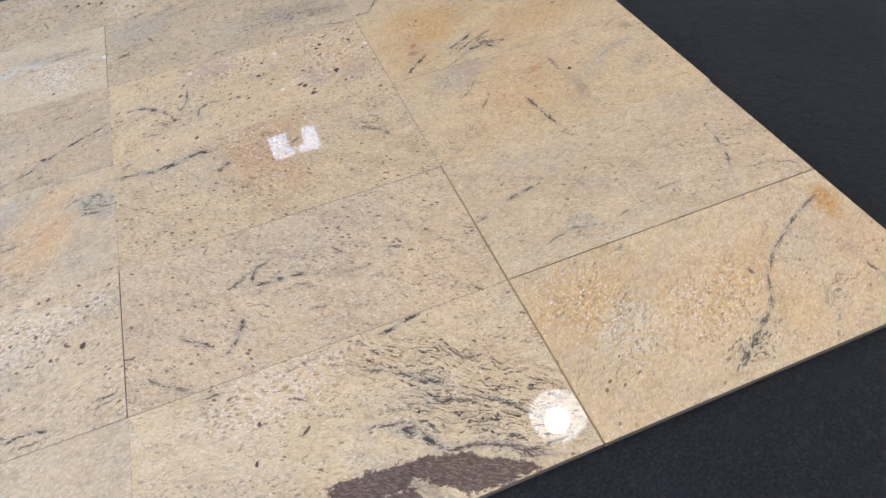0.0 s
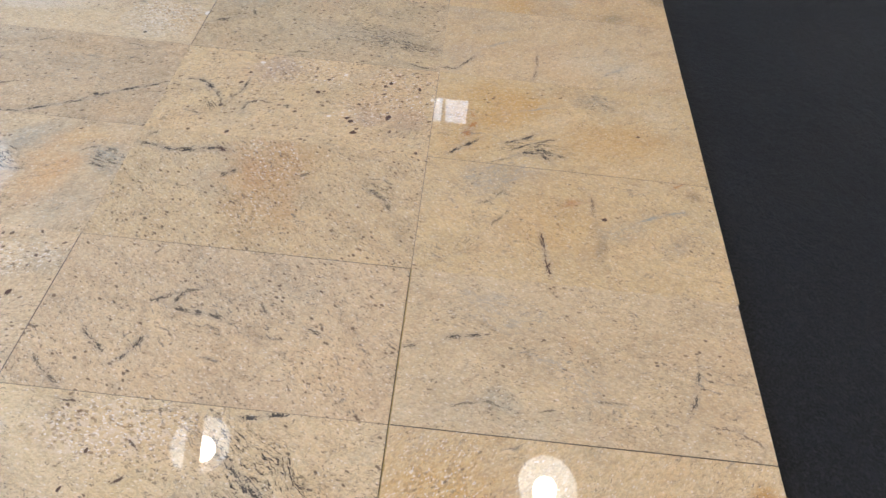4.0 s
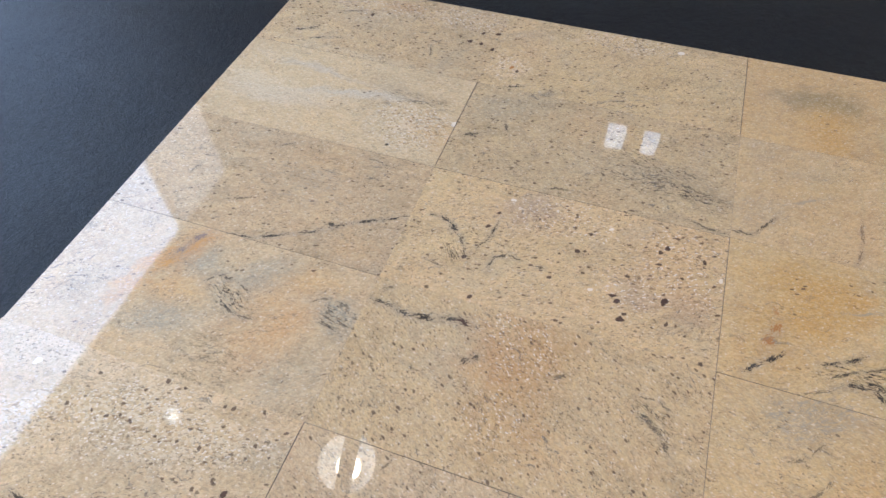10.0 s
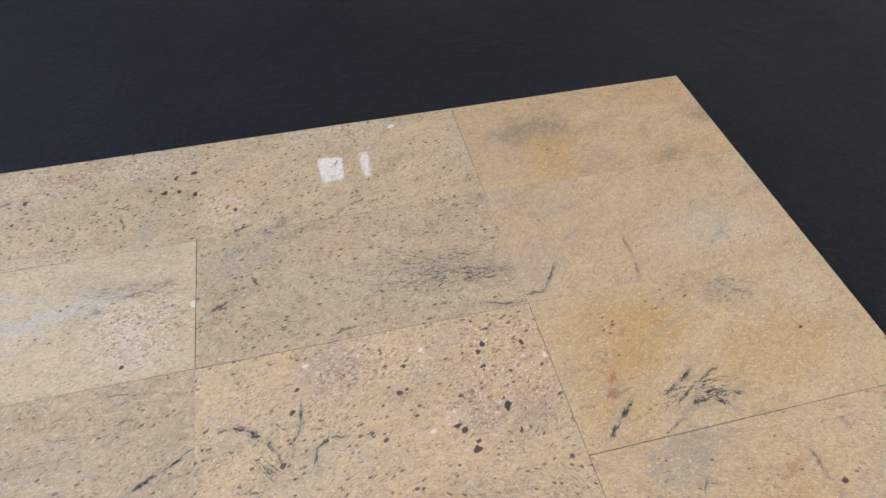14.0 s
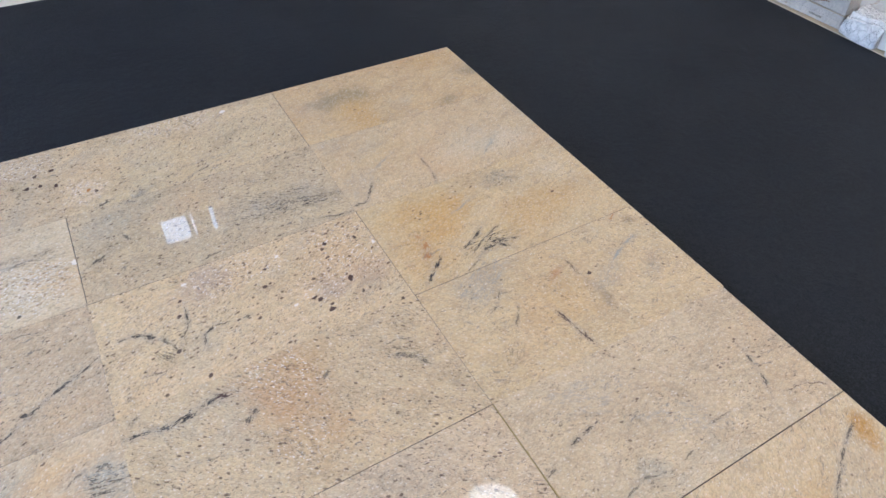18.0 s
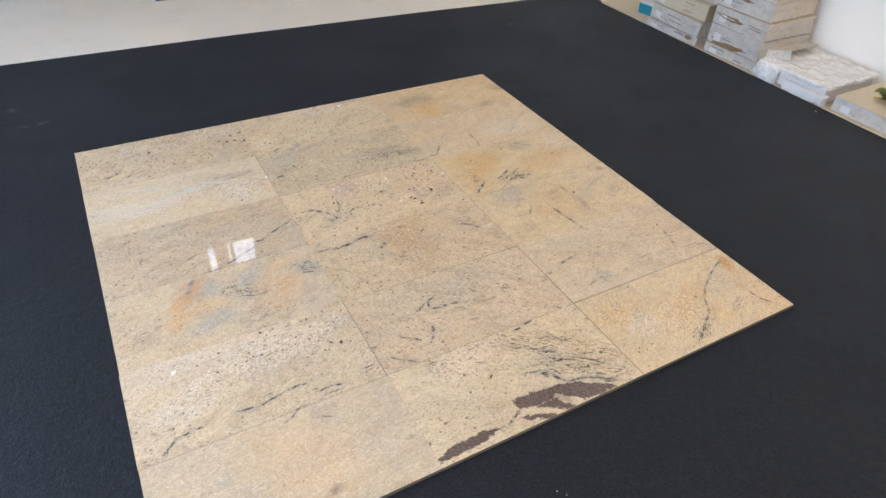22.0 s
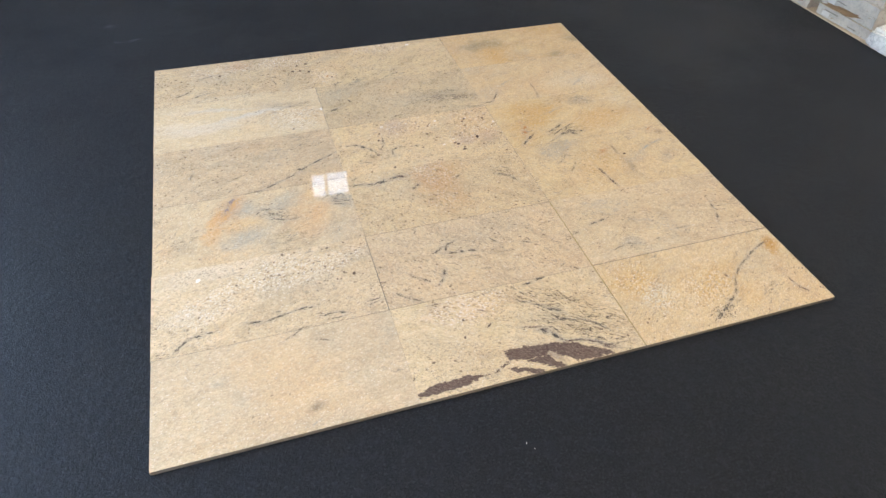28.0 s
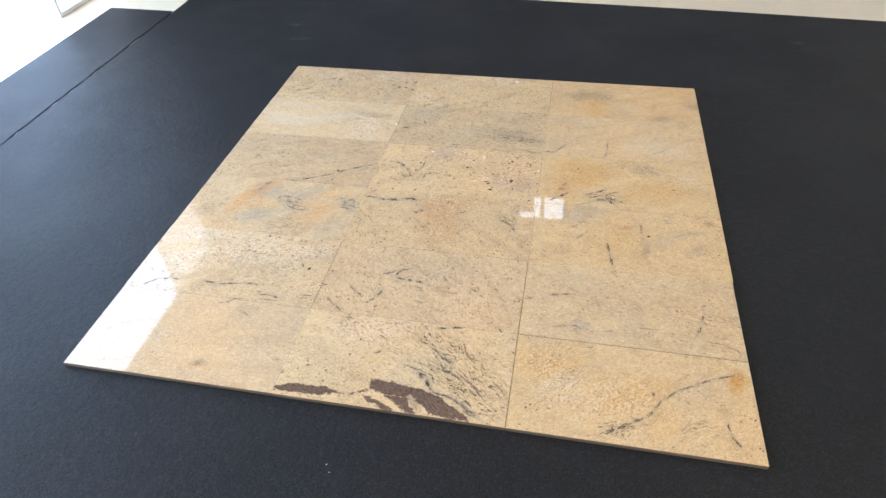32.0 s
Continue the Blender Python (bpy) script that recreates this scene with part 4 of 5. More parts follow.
granite_tile(1, 3, "peach granite tile with coarse dark brown spots", -0, -0.0005, 0.04, base=(0.57,0.45,0.29), second=(0.60,0.46,0.30), flow=15, flecks=0.85, coarse=1.0, features=(
    ("speckle", (0.70, 0.50, 0.29), 0.85, -0.006, 0.095, 0.1, 0.05, 5),
    ("speckle", (0.70, 0.48, 0.27), 1.0, 0.240, 0.061, 0.09, 0.08, -60),
    ("speckle", (0.68, 0.48, 0.30), 0.8, 0.162, -0.028, 0.07, 0.05, 10),
    ("blotch", (0.42, 0.30, 0.23), 0.5, -0.067, 0.109, 0.04, 0.03, 10),
    ("blotch", PEACH, 0.6, 0.213, 0.023, 0.089, 0.06, -67),
    ("blotch", (0.34,0.23,0.16), 0.5, 0.162, -0.042, 0.024, 0.025, -15),
    ("blotch", (0.40,0.24,0.15), 0.4, 0.244, -0.037, 0.028, 0.03, -23),
    ("blotch", (0.42,0.28,0.19), 0.35, -0.080, 0.082, 0.052, 0.03, 7),
    ("blotch", GREY, 0.5, 0.160, 0.128, 0.032, 0.025, 17),
    ("blotch", GREY, 0.5, 0.234, -0.089, 0.038, 0.025, 33),
    ("dot", BROWN, 0.98, 0.206, -0.039, 0.009, 0.00675, 70),
    ("dot", BROWN, 0.95, 0.115, -0.054, 0.007, 0.00525, 20),
    ("dot", BROWN, 0.95, 0.123, -0.066, 0.007, 0.00525, 20),
    ("dot", BROWN, 0.95, 0.137, -0.102, 0.008, 0.006, 20),
    ("dot", BROWN, 0.9, 0.143, -0.09, 0.005, 0.00375, 20),
    ("dot", BROWN, 0.95, 0.196, 0.086, 0.007, 0.00525, 70),
    ("dot", BROWN, 0.9, 0.185, 0.072, 0.006, 0.0045, 20),
    ("dot", BROWN, 0.9, 0.185, 0.041, 0.005, 0.00375, 20),
    ("dot", BROWN, 0.9, -0.137, 0.07, 0.006, 0.0045, 20),
    ("dot", BROWN, 0.9, -0.149, 0.031, 0.006, 0.0045, 20),
    ("dot", BROWN, 0.9, 0.033, 0.025, 0.006, 0.0045, 20),
    ("dot", BROWN, 0.9, 0.049, 0.075, 0.005, 0.00375, 20),
    ("dot", BROWN, 0.9, 0.266, 0.076, 0.006, 0.0045, 70),
    ("dot", BROWN, 0.9, -0.169, -0.057, 0.006, 0.0045, 20),
    ("dot", BROWN, 0.9, -0.132, -0.142, 0.006, 0.0045, 70),
    ("dot", BROWN, 0.85, 0.28, -0.147, 0.005, 0.00375, 70),
    ("dot", BROWN, 0.85, 0.216, -0.085, 0.005, 0.00375, 70),
    ("dot", BROWN, 0.85, 0.133, -0.003, 0.005, 0.00375, 20),
    ("dot", BROWN, 0.85, -0.004, -0.052, 0.005, 0.00375, 70),
    ("dot", WHITE, 0.9, -0.117, 0.114, 0.006, 0.0045, 20),
    ("dot", WHITE, 0.9, 0.298, 0.04, 0.006, 0.0045, 70),
    ("dot", WHITE, 0.9, 0.085, 0.099, 0.005, 0.00375, 20),
    ("dot", WHITE, 0.8, 0.075, -0.056, 0.006, 0.0045, 20),
    *vein(INK, 0.95, (-0.241, 0.035), (-0.218, 0.017), (-0.199, -0.003), width=0.0065),
    *vein(INK, 0.8, (-0.268, 0.026), (-0.251, 0.03), width=0.005),
    *vein(INK, 0.8, (-0.196, -0.007), (-0.174, -0.035), (-0.167, -0.062), width=0.004),
    *vein(INK, 0.85, (-0.132, 0.052), (-0.134, -0.001), (-0.153, -0.037), width=0.004),
    *vein(INK, 0.85, (-0.121, -0.07), (-0.111, -0.042), (-0.088, -0.024), (-0.061, -0.031), width=0.004),
    *vein(INK, 0.8, (-0.039, -0.038), (-0.014, -0.038), width=0.004),
    ("streaky", INK, 0.7, -0.194, -0.051, 0.032, 0.02, -59),
    *vein(INK, 0.7, (-0.234, -0.088), (-0.192, -0.093), width=0.004),
))
granite_tile(2, 3, "golden granite tile with black curled veins", 0, 0.0001, -0.02, base=(0.56,0.43,0.25), second=(0.57,0.44,0.26), flow=12, flecks=0.3, coarse=0.25, features=(
    ("blotch", (0.60, 0.36, 0.14), 0.6, -0.216, -0.066, 0.06, 0.04, 50),
    ("blotch", (0.62, 0.38, 0.14), 0.7, -0.152, 0.081, 0.1, 0.05, 10),
    ("blotch", GOLD, 0.8, -0.131, 0.030, 0.110, 0.05, 33),
    ("blotch", GOLD, 0.5, 0.097, -0.045, 0.115, 0.05, 11),
    ("blotch", GREY, 0.65, -0.158, -0.201, 0.112, 0.035, 36),
    ("streaky", GREY, 0.8, -0.157, -0.208, 0.115, 0.04, 39),
    *vein(INK, 0.97, (-0.266, -0.137), (-0.234, -0.109), (-0.196, -0.076), width=0.006),
    *vein(INK, 0.97, (-0.145, -0.085), (-0.107, -0.068), (-0.067, -0.04), width=0.006),
    *vein(INK, 0.8, (-0.127, -0.106), (-0.073, -0.073), (-0.022, -0.049), width=0.004),
    *vein(INK, 0.95, (-0.109, -0.114), (-0.06, -0.105), (-0.038, -0.129), width=0.006),
    *vein(INK, 0.85, (-0.067, -0.086), (-0.03, -0.104), (0, -0.111), width=0.005),
    ("streaky", INK, 0.9, -0.073, -0.091, 0.074, 0.03, 2),
    *vein(INK, 0.6, (-0.19, -0.16), (-0.125, -0.129), width=0.003),
    *vein(RUST, 0.9, (-0.228, -0.082), (-0.22, -0.05), (-0.21, -0.018), width=0.008),
    *vein(RUST, 0.6, (-0.208, -0.006), (-0.224, 0.015), width=0.006),
    ("blotch", BLUE_GREY, 0.55, 0.071, 0.095, 0.055, 0.025, -5),
    ("streaky", INK, 0.5, 0.071, 0.095, 0.055, 0.03, -5),
    ("blotch", PALE, 0.3, 0.224, 0.073, 0.047, 0.05, -9),
    ("dot", BROWN, 0.9, 0.165, -0.013, 0.005, 0.00375, 20),
    *vein(BLUE_GREY, 0.6, (-0.109, 0.031), (-0.026, 0.065), width=0.004),
    *vein(INK, 0.6, (-0.181, -0.276), (-0.133, -0.229), (-0.085, -0.18), width=0.004),
))
granite_tile(0, 4, "very pale cream granite tile with white crystals", -0.0007, 0.0001, 0.04, base=(0.55,0.45,0.33), second=(0.59,0.49,0.36), flow=4, flecks=0.35, coarse=0.15, features=(
    ("speckle", (0.70, 0.56, 0.39), 0.75, 0.193, -0.048, 0.1, 0.07, -20),
    ("speckle", (0.70, 0.56, 0.39), 0.75, 0.223, -0.033, 0.08, 0.06, 20),
    ("blotch", (0.54, 0.49, 0.41), 0.45, -0.063, 0.078, 0.14, 0.012, -8),
    ("blotch", (0.56, 0.53, 0.46), 0.5, 0.035, 0.019, 0.1, 0.012, 8),
    ("blotch", (0.66, 0.57, 0.45), 0.35, -0.115, -0.034, 0.12, 0.03, 4),
    ("blotch", PALE, 0.4, -0.182, 0.013, 0.091, 0.02, -1),
    ("blotch", GREY, 0.45, 0.131, 0.066, 0.085, 0.02, -13),
    ("blotch", WHITE, 0.2, 0.199, -0.058, 0.036, 0.015, 46),
    ("blotch", PEACH, 0.5, 0.265, -0.046, 0.071, 0.035, -49),
    ("dot", INK, 0.9, 0.182, -0.12, 0.006, 0.0045, 70),
    ("dot", WHITE, 0.95, 0.302, -0.01, 0.009, 0.00675, 70),
    *vein(INK, 0.7, (0.178, 0.039), (0.226, 0.045), width=0.003),
    ("streaky", INK, 0.5, 0.211, 0.047, 0.098, 0.02, -6),
    ("streaky", INK, 0.4, 0.258, -0.024, 0.062, 0.03, -15),
))
granite_tile(1, 4, "grey-green granite tile with dense dark streaks", 0.0004, 0, -0.01, base=(0.48,0.39,0.27), second=(0.52,0.42,0.285), flow=8, flecks=1.0, coarse=0.0, features=(
    ("streaky", INK, 0.85, 0.166, -0.061, 0.122, 0.022, -3),
    ("streaky", INK, 0.6, 0.146, -0.003, 0.120, 0.03, -8),
    ("blotch", GREY, 0.6, 0.153, -0.037, 0.153, 0.04, 3),
    ("blotch", BLUE_GREY, 0.5, -0.223, 0.086, 0.081, 0.04, 24),
    *vein(INK, 0.8, (-0.289, -0.044), (-0.239, -0.02), width=0.005),
    *vein(INK, 0.7, (-0.2, 0.035), (-0.184, 0), width=0.004),
    *vein(INK, 0.7, (0.212, -0.131), (0.304, -0.143), width=0.004),
    *vein(INK, 0.6, (-0.08, -0.137), (-0.003, -0.125), width=0.003),
    ("blotch", PEACH, 0.3, -0.016, 0.091, 0.066, 0.04, 21),
))
granite_tile(2, 4, "soft tan granite tile with hazy grey streaks", -0.0003, -0.0001, -0.03, base=(0.55,0.42,0.26), second=(0.57,0.45,0.30), flow=30, flecks=0.25, coarse=0.1, features=(
    ("blotch", (0.62, 0.42, 0.20), 0.5, -0.138, 0.057, 0.06, 0.04, 30),
    ("blotch", GREY, 0.5, -0.259, -0.076, 0.065, 0.04, 14),
    *vein(INK, 0.8, (-0.31, -0.133), (-0.262, -0.129), (-0.222, -0.069), width=0.005),
    ("blotch", BLUE_GREY, 0.45, -0.171, 0.071, 0.061, 0.025, 25),
    *vein(BLUE_GREY, 0.5, (-0.21, -0.034), (-0.119, 0.02), width=0.005),
    ("blotch", PEACH, 0.4, -0.027, -0.083, 0.094, 0.05, -41),
    *vein(BROWN, 0.5, (-0.06, -0.016), (-0.067, -0.097), (-0.079, -0.151), width=0.005),
    ("blotch", PALE, 0.4, 0.147, -0.061, 0.109, 0.05, -2),
    *vein(BLUE_GREY, 0.5, (0.095, -0.106), (0.173, -0.04), width=0.006),
))
granite_tile(0, 5, "brown-flecked granite tile with small black streaks", -0.0002, 0.0004, -0.05, base=(0.50,0.39,0.26), second=(0.55,0.43,0.29), flow=6, flecks=0.9, coarse=0.95, features=(
    ("speckle", (0.66, 0.48, 0.32), 0.9, 0.201, 0.088, 0.12, 0.05, 0),
    ("speckle", (0.62, 0.46, 0.32), 0.7, -0.054, 0.083, 0.15, 0.04, 0),
    *vein(INK, 0.97, (-0.235, -0.089), (-0.196, -0.073), (-0.168, -0.058), width=0.007),
    *vein(INK, 0.8, (-0.176, -0.107), (-0.121, -0.095), (-0.077, -0.083), width=0.0035),
    ("blotch", RUST, 0.4, 0.019, 0.094, 0.048, 0.02, 8),
    ("blotch", GREY, 0.5, -0.076, 0.013, 0.063, 0.03, -6),
    *vein(INK, 0.7, (-0.141, 0.03), (-0.077, 0.05), width=0.004),
    ("dot", BROWN, 0.9, -0.054, 0.04, 0.008, 0.006, 70),
    ("dot", BROWN, 0.95, 0.238, 0.004, 0.007, 0.00525, 70),
    ("dot", BROWN, 0.95, 0.269, 0.002, 0.007, 0.00525, 20),
    ("dot", BROWN, 0.95, 0.302, -0.012, 0.009, 0.00675, 70),
    ("dot", BROWN, 0.95, 0.299, 0.056, 0.008, 0.006, 20),
    ("dot", BROWN, 0.9, 0.26, 0.048, 0.006, 0.0045, 70),
    *vein(INK, 0.85, (0.202, -0.155), (0.312, -0.159), width=0.0035),
    ("blotch", BLUE_GREY, 0.4, 0.204, -0.092, 0.047, 0.02, 64),
    *vein(INK, 0.7, (0.151, -0.038), (0.163, -0.087), width=0.004),
    ("blotch", PALE, 0.3, -0.054, -0.135, 0.150, 0.012, -3),
))
granite_tile(1, 5, "cream granite tile with fine dark flecks at the far edge", -0.0005, 0.0002, -0.02, base=(0.56,0.45,0.29), second=(0.58,0.46,0.31), flow=20, flecks=0.85, coarse=0.6, features=(
    ("speckle", (0.74, 0.56, 0.38), 0.8, 0.018, 0.119, 0.12, 0.04, 5),
    ("speckle", (0.72, 0.52, 0.34), 0.8, -0.252, -0.072, 0.05, 0.05, 0),
    ("blotch", BLUE_GREY, 0.4, -0.241, 0.073, 0.062, 0.02, 16),
    ("blotch", PEACH, 0.35, -0.212, -0.004, 0.054, 0.04, 34),
    ("dot", RUST, 0.95, -0.242, -0.069, 0.007, 0.00525, 70),
    ("dot", BROWN, 0.9, -0.226, -0.079, 0.006, 0.0045, 70),
    *vein(INK, 0.9, (-0.238, -0.145), (-0.191, -0.131), width=0.005),
    ("blotch", (0.2,0.19,0.16), 0.55, -0.139, -0.145, 0.019, 0.012, 25),
    ("dot", WHITE, 0.95, 0.147, 0.119, 0.01, 0.0075, 20),
    *vein(INK, 0.7, (0.004, -0.127), (0.051, -0.107), width=0.004),
    *vein(BROWN, 0.8, (-0.007, 0), (0.011, 0.03), width=0.003),
))
granite_tile(2, 5, "golden tan granite tile with a smoky olive stain", -0.0004, -0, -0.02, base=(0.55,0.40,0.22), second=(0.57,0.43,0.25), flow=20, flecks=0.15, coarse=0.1, features=(
    ("blotch", (0.64, 0.39, 0.15), 0.6, -0.117, -0.028, 0.07, 0.05, 40),
    ("blotch", (0.24,0.20,0.12), 0.55, -0.133, 0.026, 0.081, 0.035, 0),
    ("blotch", GOLD, 0.6, -0.114, -0.101, 0.087, 0.04, -84),
    ("blotch", GOLD, 0.4, 0.210, 0.107, 0.090, 0.04, 1),
    ("blotch", (0.27,0.21,0.11), 0.55, 0.149, -0.124, 0.047, 0.02, 19),
    ("blotch", (0.27,0.21,0.11), 0.35, 0.282, 0.001, 0.038, 0.025, -23),
    ("blotch", BROWN, 0.5, 0.027, -0.161, 0.021, 0.01, -11),
    ("dot", BROWN, 0.6, 0.094, 0.111, 0.004, 0.003, 70),
    ("blotch", GREY, 0.4, -0.028, -0.159, 0.035, 0.03, -43),
    ("blotch", GREY, 0.35, -0.254, 0.017, 0.065, 0.04, -59),
))

# ---- lamps ----
shade_material = glow("lit_acrylic_shade", (0.78, 0.91, 1.0), 3.0, (0.05, 0.05, 0.05))
LAMP_Z = 3.75


def pendant_lamp(size, light, rod=TOP - LAMP_Z):
    """A hanging bell lamp; its rim is the origin."""
    ob = thing("pendant_lamp", (0, 0, 0), 0, "hanging bell lamp with a pale ribbed acrylic shade", "lamp", "pendant lamps")
    profile = [(0.17, 0), (0.174, 0.006), (0.172, 0.014), (0.16, 0.07), (0.125, 0.15), (0.075, 0.21), (0.07, 0.212), (0.12, 0.146), (0.154, 0.07), (0.166, 0.012), (0.17, 0)]
    bm = lathe(bmesh.new(), [(r * size, z * size) for r, z in profile], 48)
    for n, v in enumerate(bm.verts):
        if n % 2 and 0.02 < v.co.z:
            v.co.x, v.co.y = v.co.x * 0.975, v.co.y * 0.975
    bmesh.ops.recalc_face_normals(bm, faces=bm.faces[:])
    part("shade", bm, shade_material, ob)
    bm = bmesh.new()
    bmesh.ops.create_uvsphere(bm, u_segments=20, v_segments=12, radius=0.072 * size, matrix=Matrix.Translation((0, 0, 0.085 * size)) @ Matrix.Diagonal((1, 1, 1.2, 1)))
    smooth(part("bulb", bm, light, ob, "bright warm white bulb"))
    bm = lathe(bmesh.new(), [(0.001, 0.19 * size), (0.07 * size, 0.19 * size), (0.072 * size, 0.34 * size), (0.05 * size, 0.37 * size), (0.001, 0.37 * size)], 24)
    part("housing", bm, dark_steel, ob, "dark ballast housing")
    part("rod", tube(bmesh.new(), [(0, 0, 0.36 * size), (0, 0, rod)], 0.007), dark_steel, ob)
    return ob


pendant_lamp(1.26, glow("near_lamp_light", (1.0, 0.83, 0.64), BULB_GLOW * 1.45)).matrix_basis = pose(2.235, 1.6, LAMP_Z)
pendant_lamp(1.26, glow("dull_lamp_light", (1.0, 0.83, 0.64), BULB_GLOW * 0.6)).matrix_basis = pose(-0.34, 1.625, LAMP_Z)
# two unseen lamps added behind the camera, overbright to fill the room
pendant_lamp(1.26, glow("added_fill_light_east", (1.0, 0.83, 0.64), BULB_GLOW * 3.5)).matrix_basis = pose(2.235, -1.75, LAMP_Z)
pendant_lamp(1.26, glow("added_fill_light_west", (1.0, 0.83, 0.64), BULB_GLOW * 1.7)).matrix_basis = pose(-0.34, -1.75, LAMP_Z)
small = tagged(pendant_lamp(0.36, glow("dim_lamp_light", (1.0, 0.9, 0.78), 9.0), TOP - 3.08), "small hanging lamp with a pale shade near the doorway", "lamp")
small.matrix_basis = pose(-1.40, 1.345, 3.08)

# ---- yellow dust in the open joint ----
dust = painted("joint_dust", (0.40, 0.28, 0.10), 0.9, 300, 0.4, 0.3)


def dust_line():
    """An uneven crumbly line that fills the open joint."""
    rnd = random.Random(12)
    bm = bmesh.new()
    for k in range(61):
        y = 0.002 + 0.0100 * k
        thick = 0.0030 - 0.0012 * (k / 60) + rnd.uniform(-0.0006, 0.0010)
        block(bm, (1.2232, y, 0.0), (1.2232 + thick, y + 0.0101, 0.0112 + rnd.uniform(-0.001, 0.0009)))
    return tagged(part("joint_filler", bm, dust), "thin line of yellow grout dust between two tiles", "grout")


dust_line()

# ---- cartons along the wall ----


def crumpled_board(name, colour):
    """Printed board with dents, creases and brown scuffs."""
    g = Graph(name)
    bent = g.vec("ADD", g.coord, g.vec("SCALE", g.noise(g.coord, 18.0, 3, colour=True), scale=0.09))
    crease = g.cells(bent, 17.0, "DISTANCE_TO_EDGE")
    fold = g.noise(g.coord, 24.0, 5, 0.68, 0.8)
    scuff = g.noise(g.place(g.coord, (0, 0, 0), 0, (1, 2.5, 1)), 32.0, 5, 0.75)
    # shade of folds and creases is darkened into the board colour
    c = g.mix(g.step(fold, 0.38, 0.68), colour, [x * 0.80 for x in colour])
    c = g.mix(g.step(crease, 0.025, 0.0, 0, 0.18), c, [x * 0.6 for x in colour])
    c = g.mix(g.step(scuff, 0.60, 0.66, 0, 0.8), c, (0.36, 0.24, 0.14))
    g.bump(g.math("ADD", g.step(crease, 0.0, 0.15), g.math("MULTIPLY", fold, 2.0)), 0.003, 0.7)
    return g.done(c, g.step(fold, 0.3, 0.7, 0.3, 0.5))


board_white = crumpled_board("printed_white_cardboard", (0.62, 0.53, 0.42))
board_cream = painted("cream_cardboard", (0.58, 0.46, 0.30), 0.7, 40, 0.08, 0.08)
torn_brown = painted("torn_brown_cardboard", (0.30, 0.17, 0.08), 0.9, 90, 0.3, 0.2)
kraft = painted("crumpled_kraft_paper", (0.52, 0.30, 0.12), 0.7, 30, 0.2, 0.1)
print_ink = painted("faded_print", (0.30, 0.25, 0.20), 0.6, 120, 0.3, 0.2)
paper_white = painted("white_paper", (0.72, 0.65, 0.57), 0.6, 60, 0.05, 0.05)


def wrap_material():
    g = Graph("crinkled_plastic_wrap")
    crease = g.cells(g.vec("ADD", g.coord, g.vec("SCALE", g.noise(g.coord, 30.0, 3, colour=True), scale=0.04)), 34.0, "DISTANCE_TO_EDGE")
    fold = g.noise(g.coord, 55.0, 4, 0.7, 1.2)
    c = g.mix(g.step(fold, 0.4, 0.65), (0.90, 0.84, 0.75), (0.74, 0.68, 0.60))
    g.bump(g.math("ADD", g.step(crease, 0.0, 0.12), fold), 0.004, 0.8)
    return g.done(c, 0.2, 0.1)


wrap = wrap_material()
tagged(part("cardboard_sheet", slab((3.148, -2.2, 0.0), (3.57, 2.5, 0.004), 0.001), board_cream), "tan cardboard sheet laid under the cartons beside the wall", "cardboard")


def ragged(bm, n, rx, rz, seed):
    """A torn, uneven lens of board seen on a carton's front."""
    rnd = random.Random(seed)
    ring = []
    for k in range(n):
        a = 2 * math.pi * k / n
        s = rnd.uniform(0.65, 1.1)
        ring.append(bm.verts.new((0, rx * math.cos(a) * s, rz * math.sin(a) * s)))
    hub = bm.verts.new((0.004, 0, 0))
    for k in range(n):
        bm.faces.new((ring[k], ring[(k + 1) % n], hub))
    bmesh.ops.recalc_face_normals(bm, faces=bm.faces[:])
    return bm


def tile_carton(x, y, z, depth, width, height, turn=0.0, label="", tear=None, bars=2, skin=None, seed=0, lean=0.0):
    """A carton of tiles, its front to the mat: x, y are its front middle."""
    rnd = random.Random(seed)
    ob = thing("tile_carton", (x, y, z), 0, label or "scuffed white printed cardboard carton of tiles", "carton", "cartons stacked by the wall")
    ob.matrix_basis = pose(x, y, z, lean, 0, turn)
    skin = skin or board_white
    bm = bmesh.new()
    block(bm, (0, -width / 2, 0.001), (depth, width / 2, height - 0.001), 0.004)
    for v in bm.verts:
        v.co += Vector((rnd.uniform(-1, 1), rnd.uniform(-1, 1), 0)) * 0.0045
    part("body", bm, skin, ob)
    part("lid", slab((-0.003, -width / 2 - 0.003, height - 0.001), (depth, width / 2 + 0.003, height + 0.002), 0.001), board_cream if seed % 2 else skin, ob)
    part("seam_tape", slab((-0.0035, -width / 2 + 0.01, height * 0.50), (-0.002, width / 2 - 0.01, height * 0.56)), skin, ob)
    for k in range(bars):
        w = rnd.uniform(0.05, 0.11)
        y0 = rnd.uniform(-width / 2 + 0.02, width / 2 - w - 0.02)
        zb = height * rnd.uniform(0.18, 0.8)
        part("print_bar", slab((-0.0042, y0, zb), (-0.0022, y0 + w, zb + 0.004)), print_ink, ob, "faded grey print")
    part("sticker", slab((-0.0048, width / 2 - 0.085, height * 0.2), (-0.0036, width / 2 - 0.04, height * 0.62)), paper_white, ob, "small white paper sticker")
    if tear:
        hole = part("torn_hole", ragged(bmesh.new(), 18, tear[2], tear[3], seed + 5), torn_brown, ob, "torn brown cardboard")
        hole.matrix_basis = pose(-0.006, tear[0], tear[1], rnd.uniform(-6, 6), 0, 0)
    return ob


WALL_DEPTH = 0.385
